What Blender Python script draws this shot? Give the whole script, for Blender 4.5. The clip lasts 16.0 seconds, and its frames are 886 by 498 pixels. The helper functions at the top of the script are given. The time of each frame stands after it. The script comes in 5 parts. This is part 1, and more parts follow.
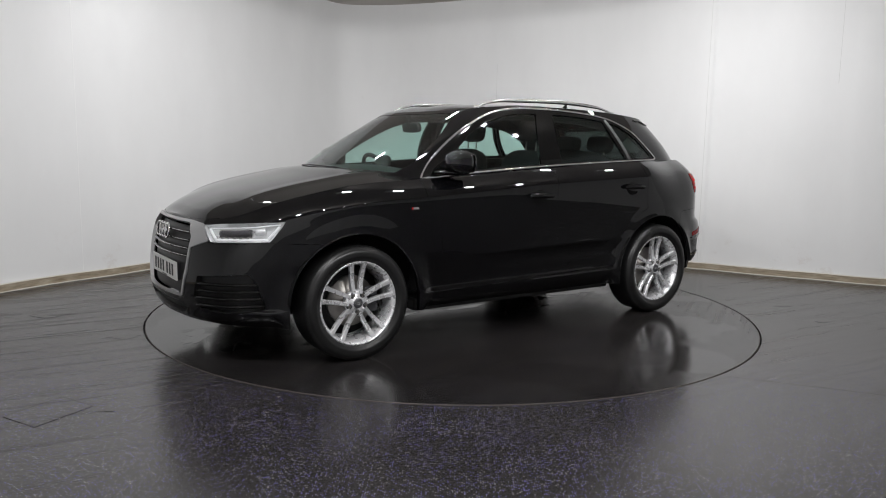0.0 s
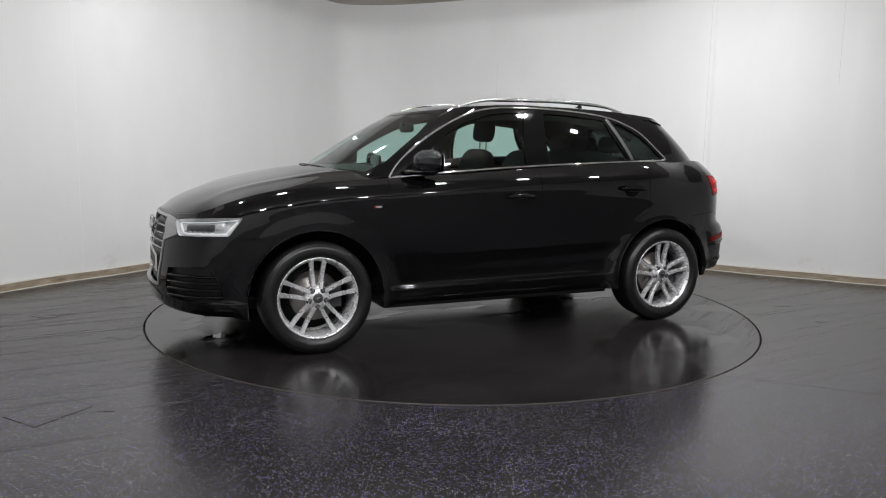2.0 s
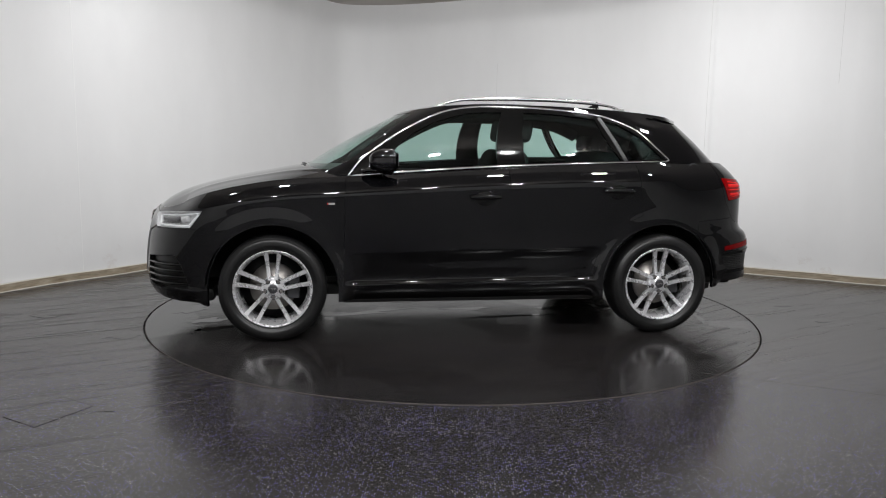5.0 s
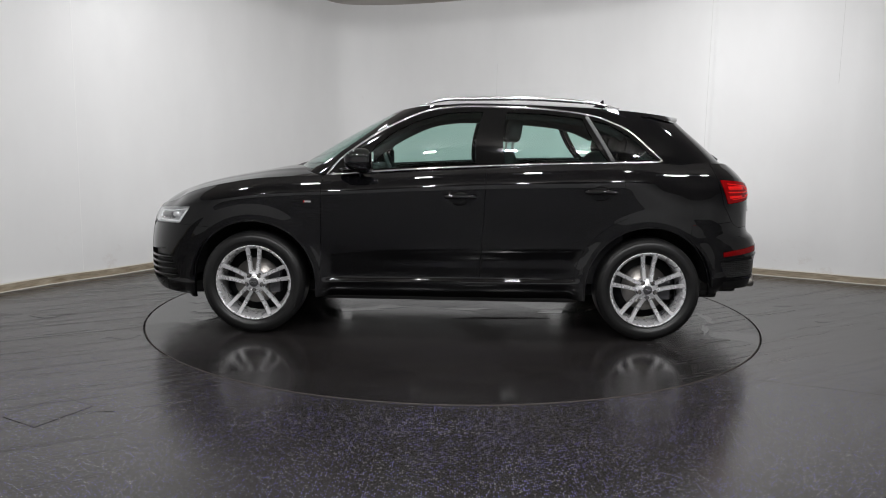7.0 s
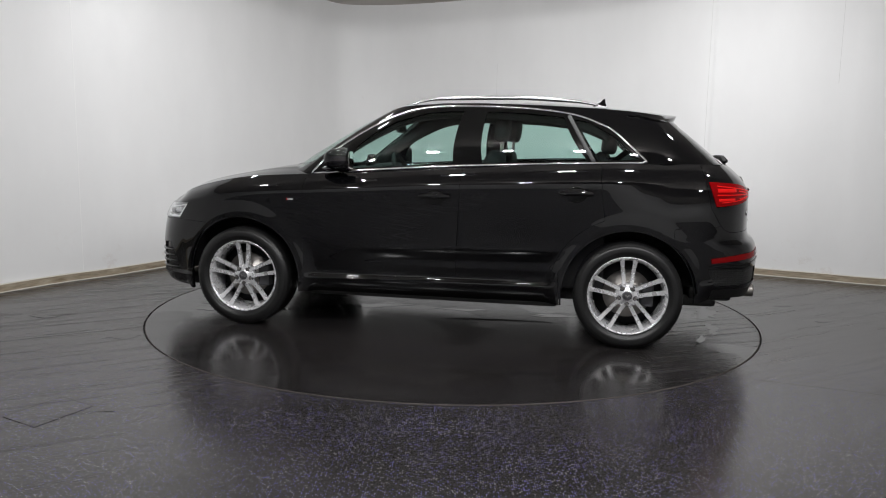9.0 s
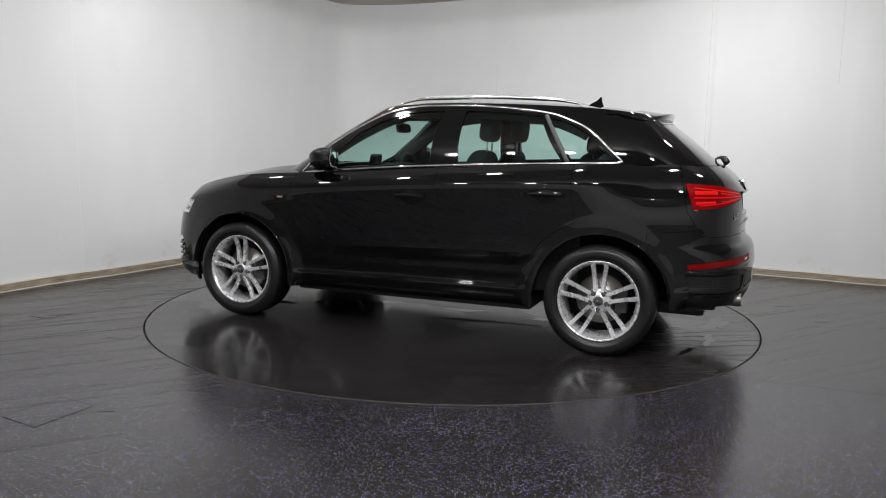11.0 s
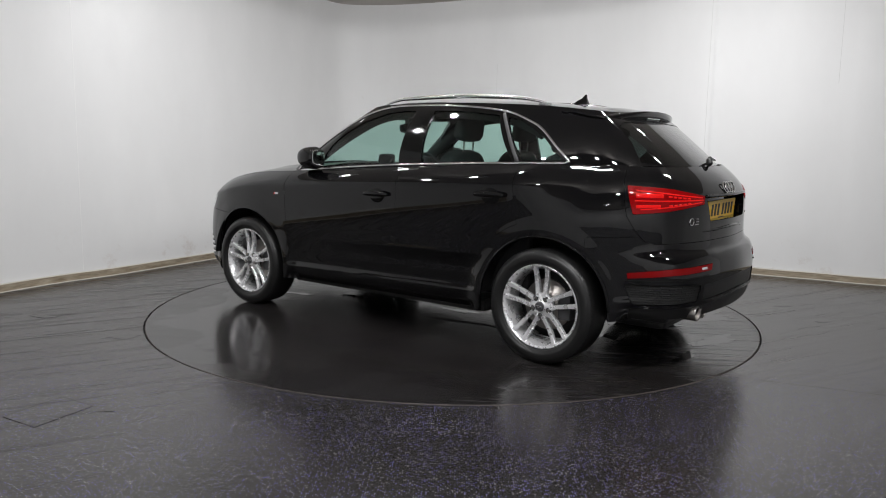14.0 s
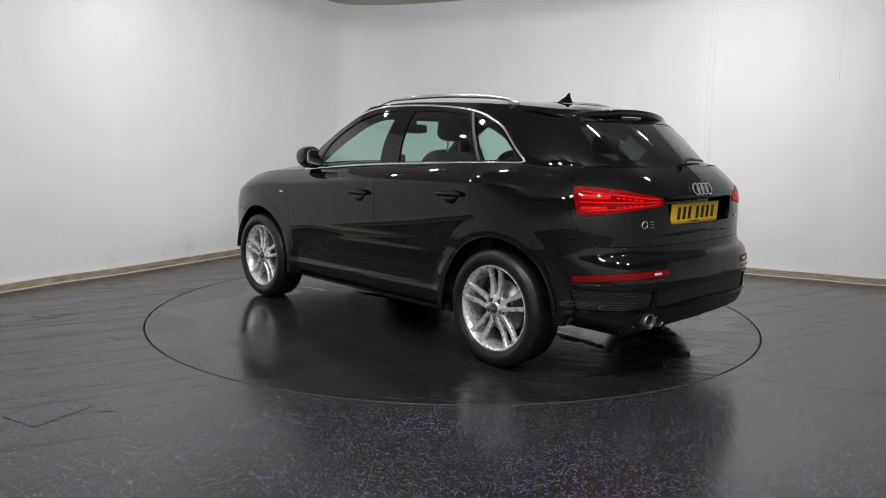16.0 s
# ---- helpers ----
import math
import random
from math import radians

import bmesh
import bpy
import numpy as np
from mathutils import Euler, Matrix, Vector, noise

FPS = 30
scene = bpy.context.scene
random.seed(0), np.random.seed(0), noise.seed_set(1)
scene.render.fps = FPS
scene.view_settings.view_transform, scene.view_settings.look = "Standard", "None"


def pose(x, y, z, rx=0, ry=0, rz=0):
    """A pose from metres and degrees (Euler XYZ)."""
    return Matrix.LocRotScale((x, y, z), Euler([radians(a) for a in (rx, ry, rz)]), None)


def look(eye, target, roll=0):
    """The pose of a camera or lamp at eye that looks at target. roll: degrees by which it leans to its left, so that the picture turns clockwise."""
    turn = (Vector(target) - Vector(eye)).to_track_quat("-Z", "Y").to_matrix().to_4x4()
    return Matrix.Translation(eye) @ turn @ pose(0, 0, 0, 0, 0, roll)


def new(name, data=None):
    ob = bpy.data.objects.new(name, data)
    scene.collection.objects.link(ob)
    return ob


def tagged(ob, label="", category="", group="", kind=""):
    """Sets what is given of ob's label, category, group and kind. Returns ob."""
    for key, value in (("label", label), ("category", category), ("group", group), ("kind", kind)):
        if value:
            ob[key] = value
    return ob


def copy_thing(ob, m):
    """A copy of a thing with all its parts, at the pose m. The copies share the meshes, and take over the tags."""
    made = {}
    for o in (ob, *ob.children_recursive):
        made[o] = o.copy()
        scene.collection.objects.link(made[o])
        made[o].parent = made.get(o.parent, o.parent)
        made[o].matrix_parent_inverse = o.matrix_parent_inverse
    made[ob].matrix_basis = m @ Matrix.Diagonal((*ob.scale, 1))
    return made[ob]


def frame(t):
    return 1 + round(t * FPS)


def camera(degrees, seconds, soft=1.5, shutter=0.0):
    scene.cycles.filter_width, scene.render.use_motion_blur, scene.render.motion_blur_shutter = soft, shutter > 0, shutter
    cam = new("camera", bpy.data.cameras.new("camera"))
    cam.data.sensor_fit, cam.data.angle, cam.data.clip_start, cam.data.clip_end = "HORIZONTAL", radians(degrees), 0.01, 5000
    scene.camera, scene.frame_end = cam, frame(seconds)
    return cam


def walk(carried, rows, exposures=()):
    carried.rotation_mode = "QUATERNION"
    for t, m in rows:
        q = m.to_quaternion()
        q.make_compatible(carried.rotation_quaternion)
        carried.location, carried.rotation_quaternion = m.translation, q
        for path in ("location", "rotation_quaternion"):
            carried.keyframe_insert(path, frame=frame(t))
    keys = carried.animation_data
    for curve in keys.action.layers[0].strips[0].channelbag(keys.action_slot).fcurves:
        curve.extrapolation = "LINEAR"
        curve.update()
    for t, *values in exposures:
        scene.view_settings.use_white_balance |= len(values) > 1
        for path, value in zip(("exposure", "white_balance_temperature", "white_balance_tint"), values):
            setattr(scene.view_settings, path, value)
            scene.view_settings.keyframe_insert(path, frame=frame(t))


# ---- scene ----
EYE = (0.0, -5.866, 1.2822)
YAW, TILT, ROLL = radians(-0.7145), radians(7.956), 0.942
TARGET = (EYE[0] + math.sin(YAW) * math.cos(TILT), EYE[1] + math.cos(YAW) * math.cos(TILT), EYE[2] - math.sin(TILT))
cam = camera(60.28, 16.0, 1.0)
walk(cam, [(0.0, look(EYE, TARGET, ROLL)), (16.0, look(EYE, TARGET, ROLL))])

# ---- light ----
scene.view_settings.exposure = 0.0
world = bpy.data.worlds.new("world")
scene.world = world
world.use_nodes = True
world.node_tree.nodes["Background"].inputs[0].default_value = (0.9, 0.95, 1.0, 1)
world.node_tree.nodes["Background"].inputs[1].default_value = 0.0
CEIL = 3.05
LAMP_WATTS = 22.6


# ---- materials ----
def material(name, color=(0.5, 0.5, 0.5), rough=0.5, metal=0.0, coat=0.0, coat_rough=0.03, spec=0.5):
    m = bpy.data.materials.new(name)
    m.use_nodes = True
    b = m.node_tree.nodes["Principled BSDF"]
    b.inputs["Base Color"].default_value = (*color, 1)
    b.inputs["Roughness"].default_value = rough
    b.inputs["Metallic"].default_value = metal
    b.inputs["Coat Weight"].default_value = coat
    b.inputs["Coat Roughness"].default_value = coat_rough
    b.inputs["Specular IOR Level"].default_value = spec
    return m


def nodes_of(m):
    return m.node_tree.nodes, m.node_tree.links, m.node_tree.nodes["Principled BSDF"]


def noise_node(n, l, scale, detail=4.0, rough=0.55, stretch=None, coord="Object"):
    tc = n.new("ShaderNodeTexCoord")
    mp = n.new("ShaderNodeMapping")
    if stretch:
        mp.inputs["Scale"].default_value = stretch
    l.new(tc.outputs[coord], mp.inputs[0])
    t = n.new("ShaderNodeTexNoise")
    t.inputs["Scale"].default_value = scale
    t.inputs["Detail"].default_value = detail
    t.inputs["Roughness"].default_value = rough
    l.new(mp.outputs[0], t.inputs["Vector"])
    return t.outputs["Fac"]


def ramp(n, l, fac, stops):
    r = n.new("ShaderNodeValToRGB")
    while len(r.color_ramp.elements) < len(stops):
        r.color_ramp.elements.new(0.5)
    for e, (p, c) in zip(r.color_ramp.elements, stops):
        e.position = p
        e.color = (*c, 1) if len(c) == 3 else c
    l.new(fac, r.inputs[0])
    return r.outputs[0]


def blend(n, l, fac, a, b, mode="MIX"):
    x = n.new("ShaderNodeMix")
    x.data_type, x.blend_type = "RGBA", mode
    for sock, v in ((x.inputs[0], fac), (x.inputs[6], a), (x.inputs[7], b)):
        if hasattr(v, "node"):
            l.new(v, sock)
        else:
            sock.default_value = v if not isinstance(v, tuple) else (*v, 1)
    return x.outputs[2]


def bump(n, l, b, height, strength, dist):
    k = n.new("ShaderNodeBump")
    k.inputs["Strength"].default_value = strength
    k.inputs["Distance"].default_value = dist
    l.new(height, k.inputs["Height"])
    l.new(k.outputs[0], b.inputs["Normal"])


def spread(n, l, fac, lo, hi):
    r = n.new("ShaderNodeMapRange")
    r.inputs[3].default_value, r.inputs[4].default_value = lo, hi
    l.new(fac, r.inputs[0])
    return r.outputs[0]


def glass_material(name, tint, gloss=1.0):
    m = bpy.data.materials.new(name)
    m.use_nodes = True
    n, l = m.node_tree.nodes, m.node_tree.links
    n.remove(n["Principled BSDF"])
    tr, gl, lw, mx = (n.new(k) for k in ("ShaderNodeBsdfTransparent", "ShaderNodeBsdfGlossy", "ShaderNodeLayerWeight", "ShaderNodeMixShader"))
    tr.inputs[0].default_value = (*tint, 1)
    gl.inputs["Color"].default_value = (gloss, gloss, gloss, 1)
    gl.inputs["Roughness"].default_value = 0.015
    lw.inputs[0].default_value = 0.5
    k = n.new("ShaderNodeMath")
    k.operation = "POWER"
    k.inputs[1].default_value = 4.5
    l.new(lw.outputs["Facing"], k.inputs[0])
    k2 = n.new("ShaderNodeMath")
    k2.operation = "MULTIPLY_ADD"
    k2.inputs[1].default_value, k2.inputs[2].default_value = 0.85, 0.065
    l.new(k.outputs[0], k2.inputs[0])
    l.new(k2.outputs[0], mx.inputs[0])
    l.new(tr.outputs[0], mx.inputs[1])
    l.new(gl.outputs[0], mx.inputs[2])
    l.new(mx.outputs[0], n["Material Output"].inputs[0])
    return m


def paint_material():
    m = material("black_paint", (0.0025, 0.0025, 0.003), 0.5, 0.0, 1.0, 0.02, 0.0)
    n, l, b = nodes_of(m)
    f = noise_node(n, l, 900.0, 2.0)
    l.new(ramp(n, l, f, [(0.5, (0.0022, 0.0022, 0.0026)), (0.8, (0.006, 0.006, 0.007))]), b.inputs["Base Color"])
    b.inputs["Coat IOR"].default_value = 1.6
    g = noise_node(n, l, 2.2, 5.0)
    l.new(spread(n, l, g, 0.009, 0.016), b.inputs["Coat Roughness"])
    return m


def math_node(n, l, op, a, b):
    k = n.new("ShaderNodeMath")
    k.operation = op
    for sock, v in ((k.inputs[0], a), (k.inputs[1], b)):
        if hasattr(v, "node"):
            l.new(v, sock)
        else:
            sock.default_value = v
    return k.outputs[0]


def track_noise(n, l, scale):
    """Noise drawn out along the way by which cars are driven on."""
    tc, mp, t = n.new("ShaderNodeTexCoord"), n.new("ShaderNodeMapping"), n.new("ShaderNodeTexNoise")
    mp.vector_type = "TEXTURE"
    mp.inputs["Rotation"].default_value = (0, 0, radians(31))
    mp.inputs["Scale"].default_value = (2.2, 0.16, 1.0)
    l.new(tc.outputs["Object"], mp.inputs[0])
    t.inputs["Scale"].default_value, t.inputs["Detail"].default_value, t.inputs["Roughness"].default_value = scale, 9.0, 0.72
    l.new(mp.outputs[0], t.inputs["Vector"])
    return t.outputs["Fac"]


def floor_material(name, near, far, wet, tone=1.0):
    """Black vinyl with blue and white flecks, worn grey-brown where it is driven on; wet: share of damp patches."""
    m = material(name, (0.02, 0.02, 0.02), 0.3)
    n, l, b = nodes_of(m)
    big = noise_node(n, l, 0.9, 6.0, 0.6)
    scuff = track_noise(n, l, 1.5)
    dark = track_noise(n, l, 2.6)
    base = ramp(n, l, big, [(0.3, (0.0205 * tone, 0.0186 * tone, 0.0178 * tone)), (0.7, (0.033 * tone, 0.0296 * tone, 0.0280 * tone))])
    streak = ramp(n, l, scuff, [(0.50, (0, 0, 0)), (0.60, (1, 1, 1))])
    tc = n.new("ShaderNodeTexCoord")
    sep0 = n.new("ShaderNodeSeparateXYZ")
    l.new(tc.outputs["Object"], sep0.inputs[0])
    where = n.new("ShaderNodeMapRange")
    where.inputs[1].default_value, where.inputs[2].default_value = -2.5, -1.1
    where.inputs[3].default_value, where.inputs[4].default_value = near, far
    l.new(sep0.outputs[1], where.inputs[0])
    worn = n.new("ShaderNodeMapRange")
    worn.inputs[1].default_value, worn.inputs[2].default_value = -2.5, -1.1
    worn.inputs[3].default_value, worn.inputs[4].default_value = (0.25 if wet else 0.12), (0.25 if wet else 0.8)
    l.new(sep0.outputs[1], worn.inputs[0])
    streak = math_node(n, l, "MULTIPLY", streak, worn.outputs[0])
    base = blend(n, l, math_node(n, l, "MULTIPLY", streak, 0.5), base, (0.046, 0.039, 0.033))
    dirt = n.new("ShaderNodeMapRange")
    dirt.inputs[1].default_value, dirt.inputs[2].default_value = -1.0, -1.9
    dirt.inputs[3].default_value, dirt.inputs[4].default_value = 0.12, 0.85
    l.new(sep0.outputs[0], dirt.inputs[0])
    dark = math_node(n, l, "MULTIPLY", ramp(n, l, dark, [(0.50, (0, 0, 0)), (0.62, (1, 1, 1))]), dirt.outputs[0])
    base = blend(n, l, dark, base, (0.013, 0.0105, 0.0092))
    v = n.new("ShaderNodeTexVoronoi")
    v.voronoi_dimensions = "2D"
    v.inputs["Scale"].default_value = 112.0
    l.new(tc.outputs["Object"], v.inputs["Vector"])
    dot = ramp(n, l, v.outputs["Distance"], [(0.19, (1, 1, 1)), (0.29, (0, 0, 0))])
    sep = n.new("ShaderNodeSeparateColor")
    l.new(v.outputs["Color"], sep.inputs[0])
    some = ramp(n, l, sep.outputs[0], [(0.70, (0, 0, 0)), (0.90, (1, 1, 1))])
    hue = ramp(n, l, sep.outputs[1], [(0.0, (0.20, 0.18, 0.72)), (0.45, (0.34, 0.32, 0.85)), (0.65, (0.50, 0.50, 0.66)), (1.0, (0.95, 0.92, 0.86))])
    wear = ramp(n, l, noise_node(n, l, 1.3, 6.0), [(0.32, (0.45, 0.45, 0.45)), (0.6, (1, 1, 1))])
    amount = math_node(n, l, "MULTIPLY", math_node(n, l, "MULTIPLY", dot, some), math_node(n, l, "MULTIPLY", where.outputs[0], wear))
    l.new(blend(n, l, amount, base, hue), b.inputs["Base Color"])
    rough = spread(n, l, noise_node(n, l, 1.7, 7.0, 0.65), 0.19, 0.25)
    rough = math_node(n, l, "ADD", rough, math_node(n, l, "MULTIPLY", streak, 0.08))
    rough = math_node(n, l, "ADD", rough, math_node(n, l, "MULTIPLY", dark, 0.16))
    if wet:
        damp = ramp(n, l, noise_node(n, l, 1.1, 3.0, 0.45), [(0.58 - wet, (1, 1, 1)), (0.59 - wet, (0, 0, 0))])
        rough = blend(n, l, damp, rough, (0.145, 0.145, 0.145))
    l.new(rough, b.inputs["Roughness"])
    bump(n, l, b, noise_node(n, l, 160.0, 3.0), 0.03, 0.0004)
    return m


def wall_material():
    m = material("white_wall_paint", (0.78, 0.78, 0.77), 0.7)
    n, l, b = nodes_of(m)
    f = noise_node(n, l, 0.7, 5.0, 0.6, (1, 1, 0.5))
    c = ramp(n, l, f, [(0.3, (0.72, 0.72, 0.715)), (0.7, (0.80, 0.80, 0.795))])
    s = ramp(n, l, noise_node(n, l, 5.0, 8.0, 0.7), [(0.68, (0, 0, 0)), (0.8, (1, 1, 1))])
    c = blend(n, l, spread(n, l, s, 0.0, 0.25), c, (0.55, 0.50, 0.44))
    tc = n.new("ShaderNodeTexCoord")
    xyz = n.new("ShaderNodeSeparateXYZ")
    l.new(tc.outputs["Object"], xyz.inputs[0])
    low = n.new("ShaderNodeMapRange")
    low.inputs[1].default_value, low.inputs[2].default_value, low.inputs[3].default_value, low.inputs[4].default_value = 0.08, 0.5, 0.4, 0.0
    l.new(xyz.outputs[2], low.inputs[0])
    k = n.new("ShaderNodeMath")
    k.operation = "MULTIPLY"
    l.new(low.outputs[0], k.inputs[0])
    l.new(ramp(n, l, noise_node(n, l, 3.2, 9.0, 0.75), [(0.56, (0, 0, 0)), (0.70, (1, 1, 1))]), k.inputs[1])
    l.new(blend(n, l, k.outputs[0], c, (0.46, 0.37, 0.30)), b.inputs["Base Color"])
    bump(n, l, b, noise_node(n, l, 40.0, 6.0), 0.12, 0.002)
    return m


PAINT = paint_material()
FLOOR = floor_material("flecked_vinyl_floor", 1.0, 0.12, 0.0)
TABLE = floor_material("worn_vinyl_turntable", 0.16, 0.10, 0.12, 0.62)
WALL = wall_material()
TRIMWOOD = material("worn_pale_wood", (0.32, 0.26, 0.18), 0.6)
_n, _l, _b = nodes_of(TRIMWOOD)
_l.new(ramp(_n, _l, noise_node(_n, _l, 6.0, 8.0, 0.7, (1, 1, 5)), [(0.35, (0.20, 0.155, 0.10)), (0.65, (0.42, 0.36, 0.27))]), _b.inputs["Base Color"])
CHROME = material("satin_chrome", (0.82, 0.82, 0.82), 0.12, 1.0)
ALLOY = material("silver_alloy", (0.86, 0.86, 0.87), 0.28, 0.62, 0.5, 0.05)
_n, _l, _b = nodes_of(ALLOY)
_l.new(spread(_n, _l, noise_node(_n, _l, 30.0, 5.0), 0.22, 0.34), _b.inputs["Roughness"])
SILVER = material("silver_grille_paint", (0.46, 0.46, 0.46), 0.38, 0.7)
RUBBER = material("tyre_rubber", (0.010, 0.010, 0.010), 0.4, spec=0.5)
_n, _l, _b = nodes_of(RUBBER)
_l.new(spread(_n, _l, noise_node(_n, _l, 14.0, 6.0), 0.26, 0.48), _b.inputs["Roughness"])
TREAD = material("dusty_tread_rubber", (0.012, 0.012, 0.012), 0.85, spec=0.1)
PLASTIC = material("black_plastic", (0.010, 0.010, 0.010), 0.42)
GLOSSBLACK = material("gloss_black", (0.004, 0.004, 0.004), 0.06)
CABIN = material("dark_cabin_trim", (0.014, 0.014, 0.015), 0.75)
SEATCLOTH = material("black_seat_cloth", (0.016, 0.016, 0.017), 0.85)
STEEL = material("brake_steel", (0.35, 0.33, 0.31), 0.35, 1.0)
GLASS = glass_material("green_tinted_glass", (0.72, 0.90, 0.85))
GLASS_DARK = glass_material("dark_tinted_glass", (0.05, 0.06, 0.058))
LENS = glass_material("clear_lens", (0.97, 0.97, 0.97))
GROOVE = material("groove_dark", (0.008, 0.007, 0.007), 0.5)
RAIL = material("satin_rail", (0.62, 0.62, 0.63), 0.24, 1.0)


# ---- mesh helpers ----
def mesh_object(name, verts, faces, mat, parent=None, label="", smooth=True):
    me = bpy.data.meshes.new(name)
    me.from_pydata([tuple(map(float, v)) for v in verts], [], [tuple(map(int, f)) for f in faces])
    me.materials.append(mat)
    if smooth:
        me.shade_smooth()
    ob = new(name, me)
    if parent:
        ob.parent = parent
    if label:
        ob["label"] = label
    return ob


def part(name, bm, mat, parent=None, label="", smooth=False):
    me = bpy.data.meshes.new(name)
    bmesh.ops.recalc_face_normals(bm, faces=bm.faces)
    bm.to_mesh(me)
    bm.free()
    me.materials.append(mat)
    if smooth:
        me.shade_smooth()
    ob = new(name, me)
    if parent:
        ob.parent = parent
    if label:
        ob["label"] = label
    return ob


def box(bm, x0, x1, y0, y1, z0, z1, bevel=0.0, m=None):
    g = bmesh.ops.create_cube(bm, size=1.0)["verts"]
    for v in g:
        v.co = Vector(((x0 + x1) / 2 + v.co.x * (x1 - x0), (y0 + y1) / 2 + v.co.y * (y1 - y0), (z0 + z1) / 2 + v.co.z * (z1 - z0)))
    if bevel:
        es = list({e for v in g for e in v.link_edges})
        r = bmesh.ops.bevel(bm, geom=es, offset=bevel, segments=2, affect="EDGES", profile=0.6)
        g = list({v for f in r["faces"] for v in f.verts} | {v for v in g if v.is_valid})
    if m is not None:
        for v in g:
            v.co = m @ v.co
    return g


def lathe_data(profile, n=96, close=False):
    """Spin (radius, along) pairs about the y axis."""
    vs, fs, k = [], [], len(profile)
    for i in range(n):
        a = 2 * math.pi * i / n
        vs += [(r * math.cos(a), y, r * math.sin(a)) for r, y in profile]
    for i in range(n):
        j = (i + 1) % n
        for q in range(k if close else k - 1):
            p = (q + 1) % k
            fs.append((i * k + q, i * k + p, j * k + p, j * k + q))
    return vs, fs


def tube_data(path, radii, n=8, flat=1.0, closed=False):
    """A tube along points; flat squeezes it across."""
    P = np.array(path, float)
    m = len(P)
    T = np.gradient(P, axis=0) if not closed else np.roll(P, -1, 0) - np.roll(P, 1, 0)
    T /= np.linalg.norm(T, axis=1)[:, None] + 1e-12
    vs, fs = [], []
    up = np.array((0, 1.0, 0))
    for i in range(m):
        a = np.cross(T[i], up)
        if np.linalg.norm(a) < 0.1:
            a = np.cross(T[i], (0, 0, 1.0))
        a /= np.linalg.norm(a)
        b = np.cross(a, T[i])
        r = radii[i] if hasattr(radii, "__len__") else radii
        for k in range(n):
            w = 2 * math.pi * k / n
            vs.append(P[i] + a * r * math.cos(w) + b * r * flat * math.sin(w))
    for i in range(m if closed else m - 1):
        j = (i + 1) % m
        for k in range(n):
            fs.append((i * n + k, i * n + (k + 1) % n, j * n + (k + 1) % n, j * n + k))
    if not closed:
        fs += [tuple(range(n))[::-1], tuple((m - 1) * n + k for k in range(n))]
    return vs, fs


# ---- car surface functions ----
def pchip(xs, ys):
    """A smooth curve through points that does not overshoot."""
    xs, ys = np.array(xs, float), np.array(ys, float)
    if xs[0] > xs[-1]:
        xs, ys = xs[::-1], ys[::-1]
    h, dl = np.diff(xs), np.diff(ys) / np.diff(xs)
    s = np.zeros(len(xs))
    for i in range(1, len(xs) - 1):
        if dl[i - 1] * dl[i] > 0:
            w1, w2 = 2 * h[i] + h[i - 1], h[i] + 2 * h[i - 1]
            s[i] = (w1 + w2) / (w1 / dl[i - 1] + w2 / dl[i])
    s[0], s[-1] = dl[0], dl[-1]

    def f(x):
        x = np.clip(np.asarray(x, float), xs[0], xs[-1])
        i = np.clip(np.searchsorted(xs, x) - 1, 0, len(xs) - 2)
        u = (x - xs[i]) / h[i]
        return ((1 + 2 * u) * (1 - u) ** 2 * ys[i] + u * (1 - u) ** 2 * h[i] * s[i] + u * u * (3 - 2 * u) * ys[i + 1] + u * u * (u - 1) * h[i] * s[i + 1])
    return f


def plan_curve(pts, n=1200):
    """Resample a half outline (nose to tail) evenly by length: length, points, outward normals."""
    P = np.array(pts, float)
    P = np.vstack([[P[1, 0], -P[1, 1]], P, [P[-2, 0], -P[-2, 1]]])
    out = []
    for i in range(1, len(P) - 2):
        a, b, c, e = P[i - 1:i + 3]
        k = lambda p, q: max(np.linalg.norm(q - p) ** 0.5, 1e-6)
        t0, t1 = 0, k(a, b)
        t2 = t1 + k(b, c)
        t3 = t2 + k(c, e)
        for t in np.linspace(t1, t2, 60, endpoint=False):
            a1 = (t1 - t) / t1 * a + t / t1 * b
            a2 = (t2 - t) / (t2 - t1) * b + (t - t1) / (t2 - t1) * c
            a3 = (t3 - t) / (t3 - t2) * c + (t - t2) / (t3 - t2) * e
            b1 = (t2 - t) / t2 * a1 + t / t2 * a2
            b2 = (t3 - t) / (t3 - t1) * a2 + (t - t1) / (t3 - t1) * a3
            out.append((t2 - t) / (t2 - t1) * b1 + (t - t1) / (t2 - t1) * b2)
    out.append(P[-2])
    Q = np.array(out)
    L = np.r_[0, np.cumsum(np.linalg.norm(np.diff(Q, axis=0), axis=1))]
    s = np.linspace(0, L[-1], n)
    R = np.c_[np.interp(s, L, Q[:, 0]), np.interp(s, L, Q[:, 1])]
    k = np.ones(25) / 25
    E = np.vstack([R[1:13][::-1] * (1, -1), R, R[-13:-1][::-1] * (1, -1)])
    R = np.c_[np.convolve(E[:, 0], k, "valid"), np.convolve(E[:, 1], k, "valid")]
    T = np.gradient(R, axis=0)
    T /= np.linalg.norm(T, axis=1)[:, None]
    return s, R, np.c_[-T[:, 1], T[:, 0]]


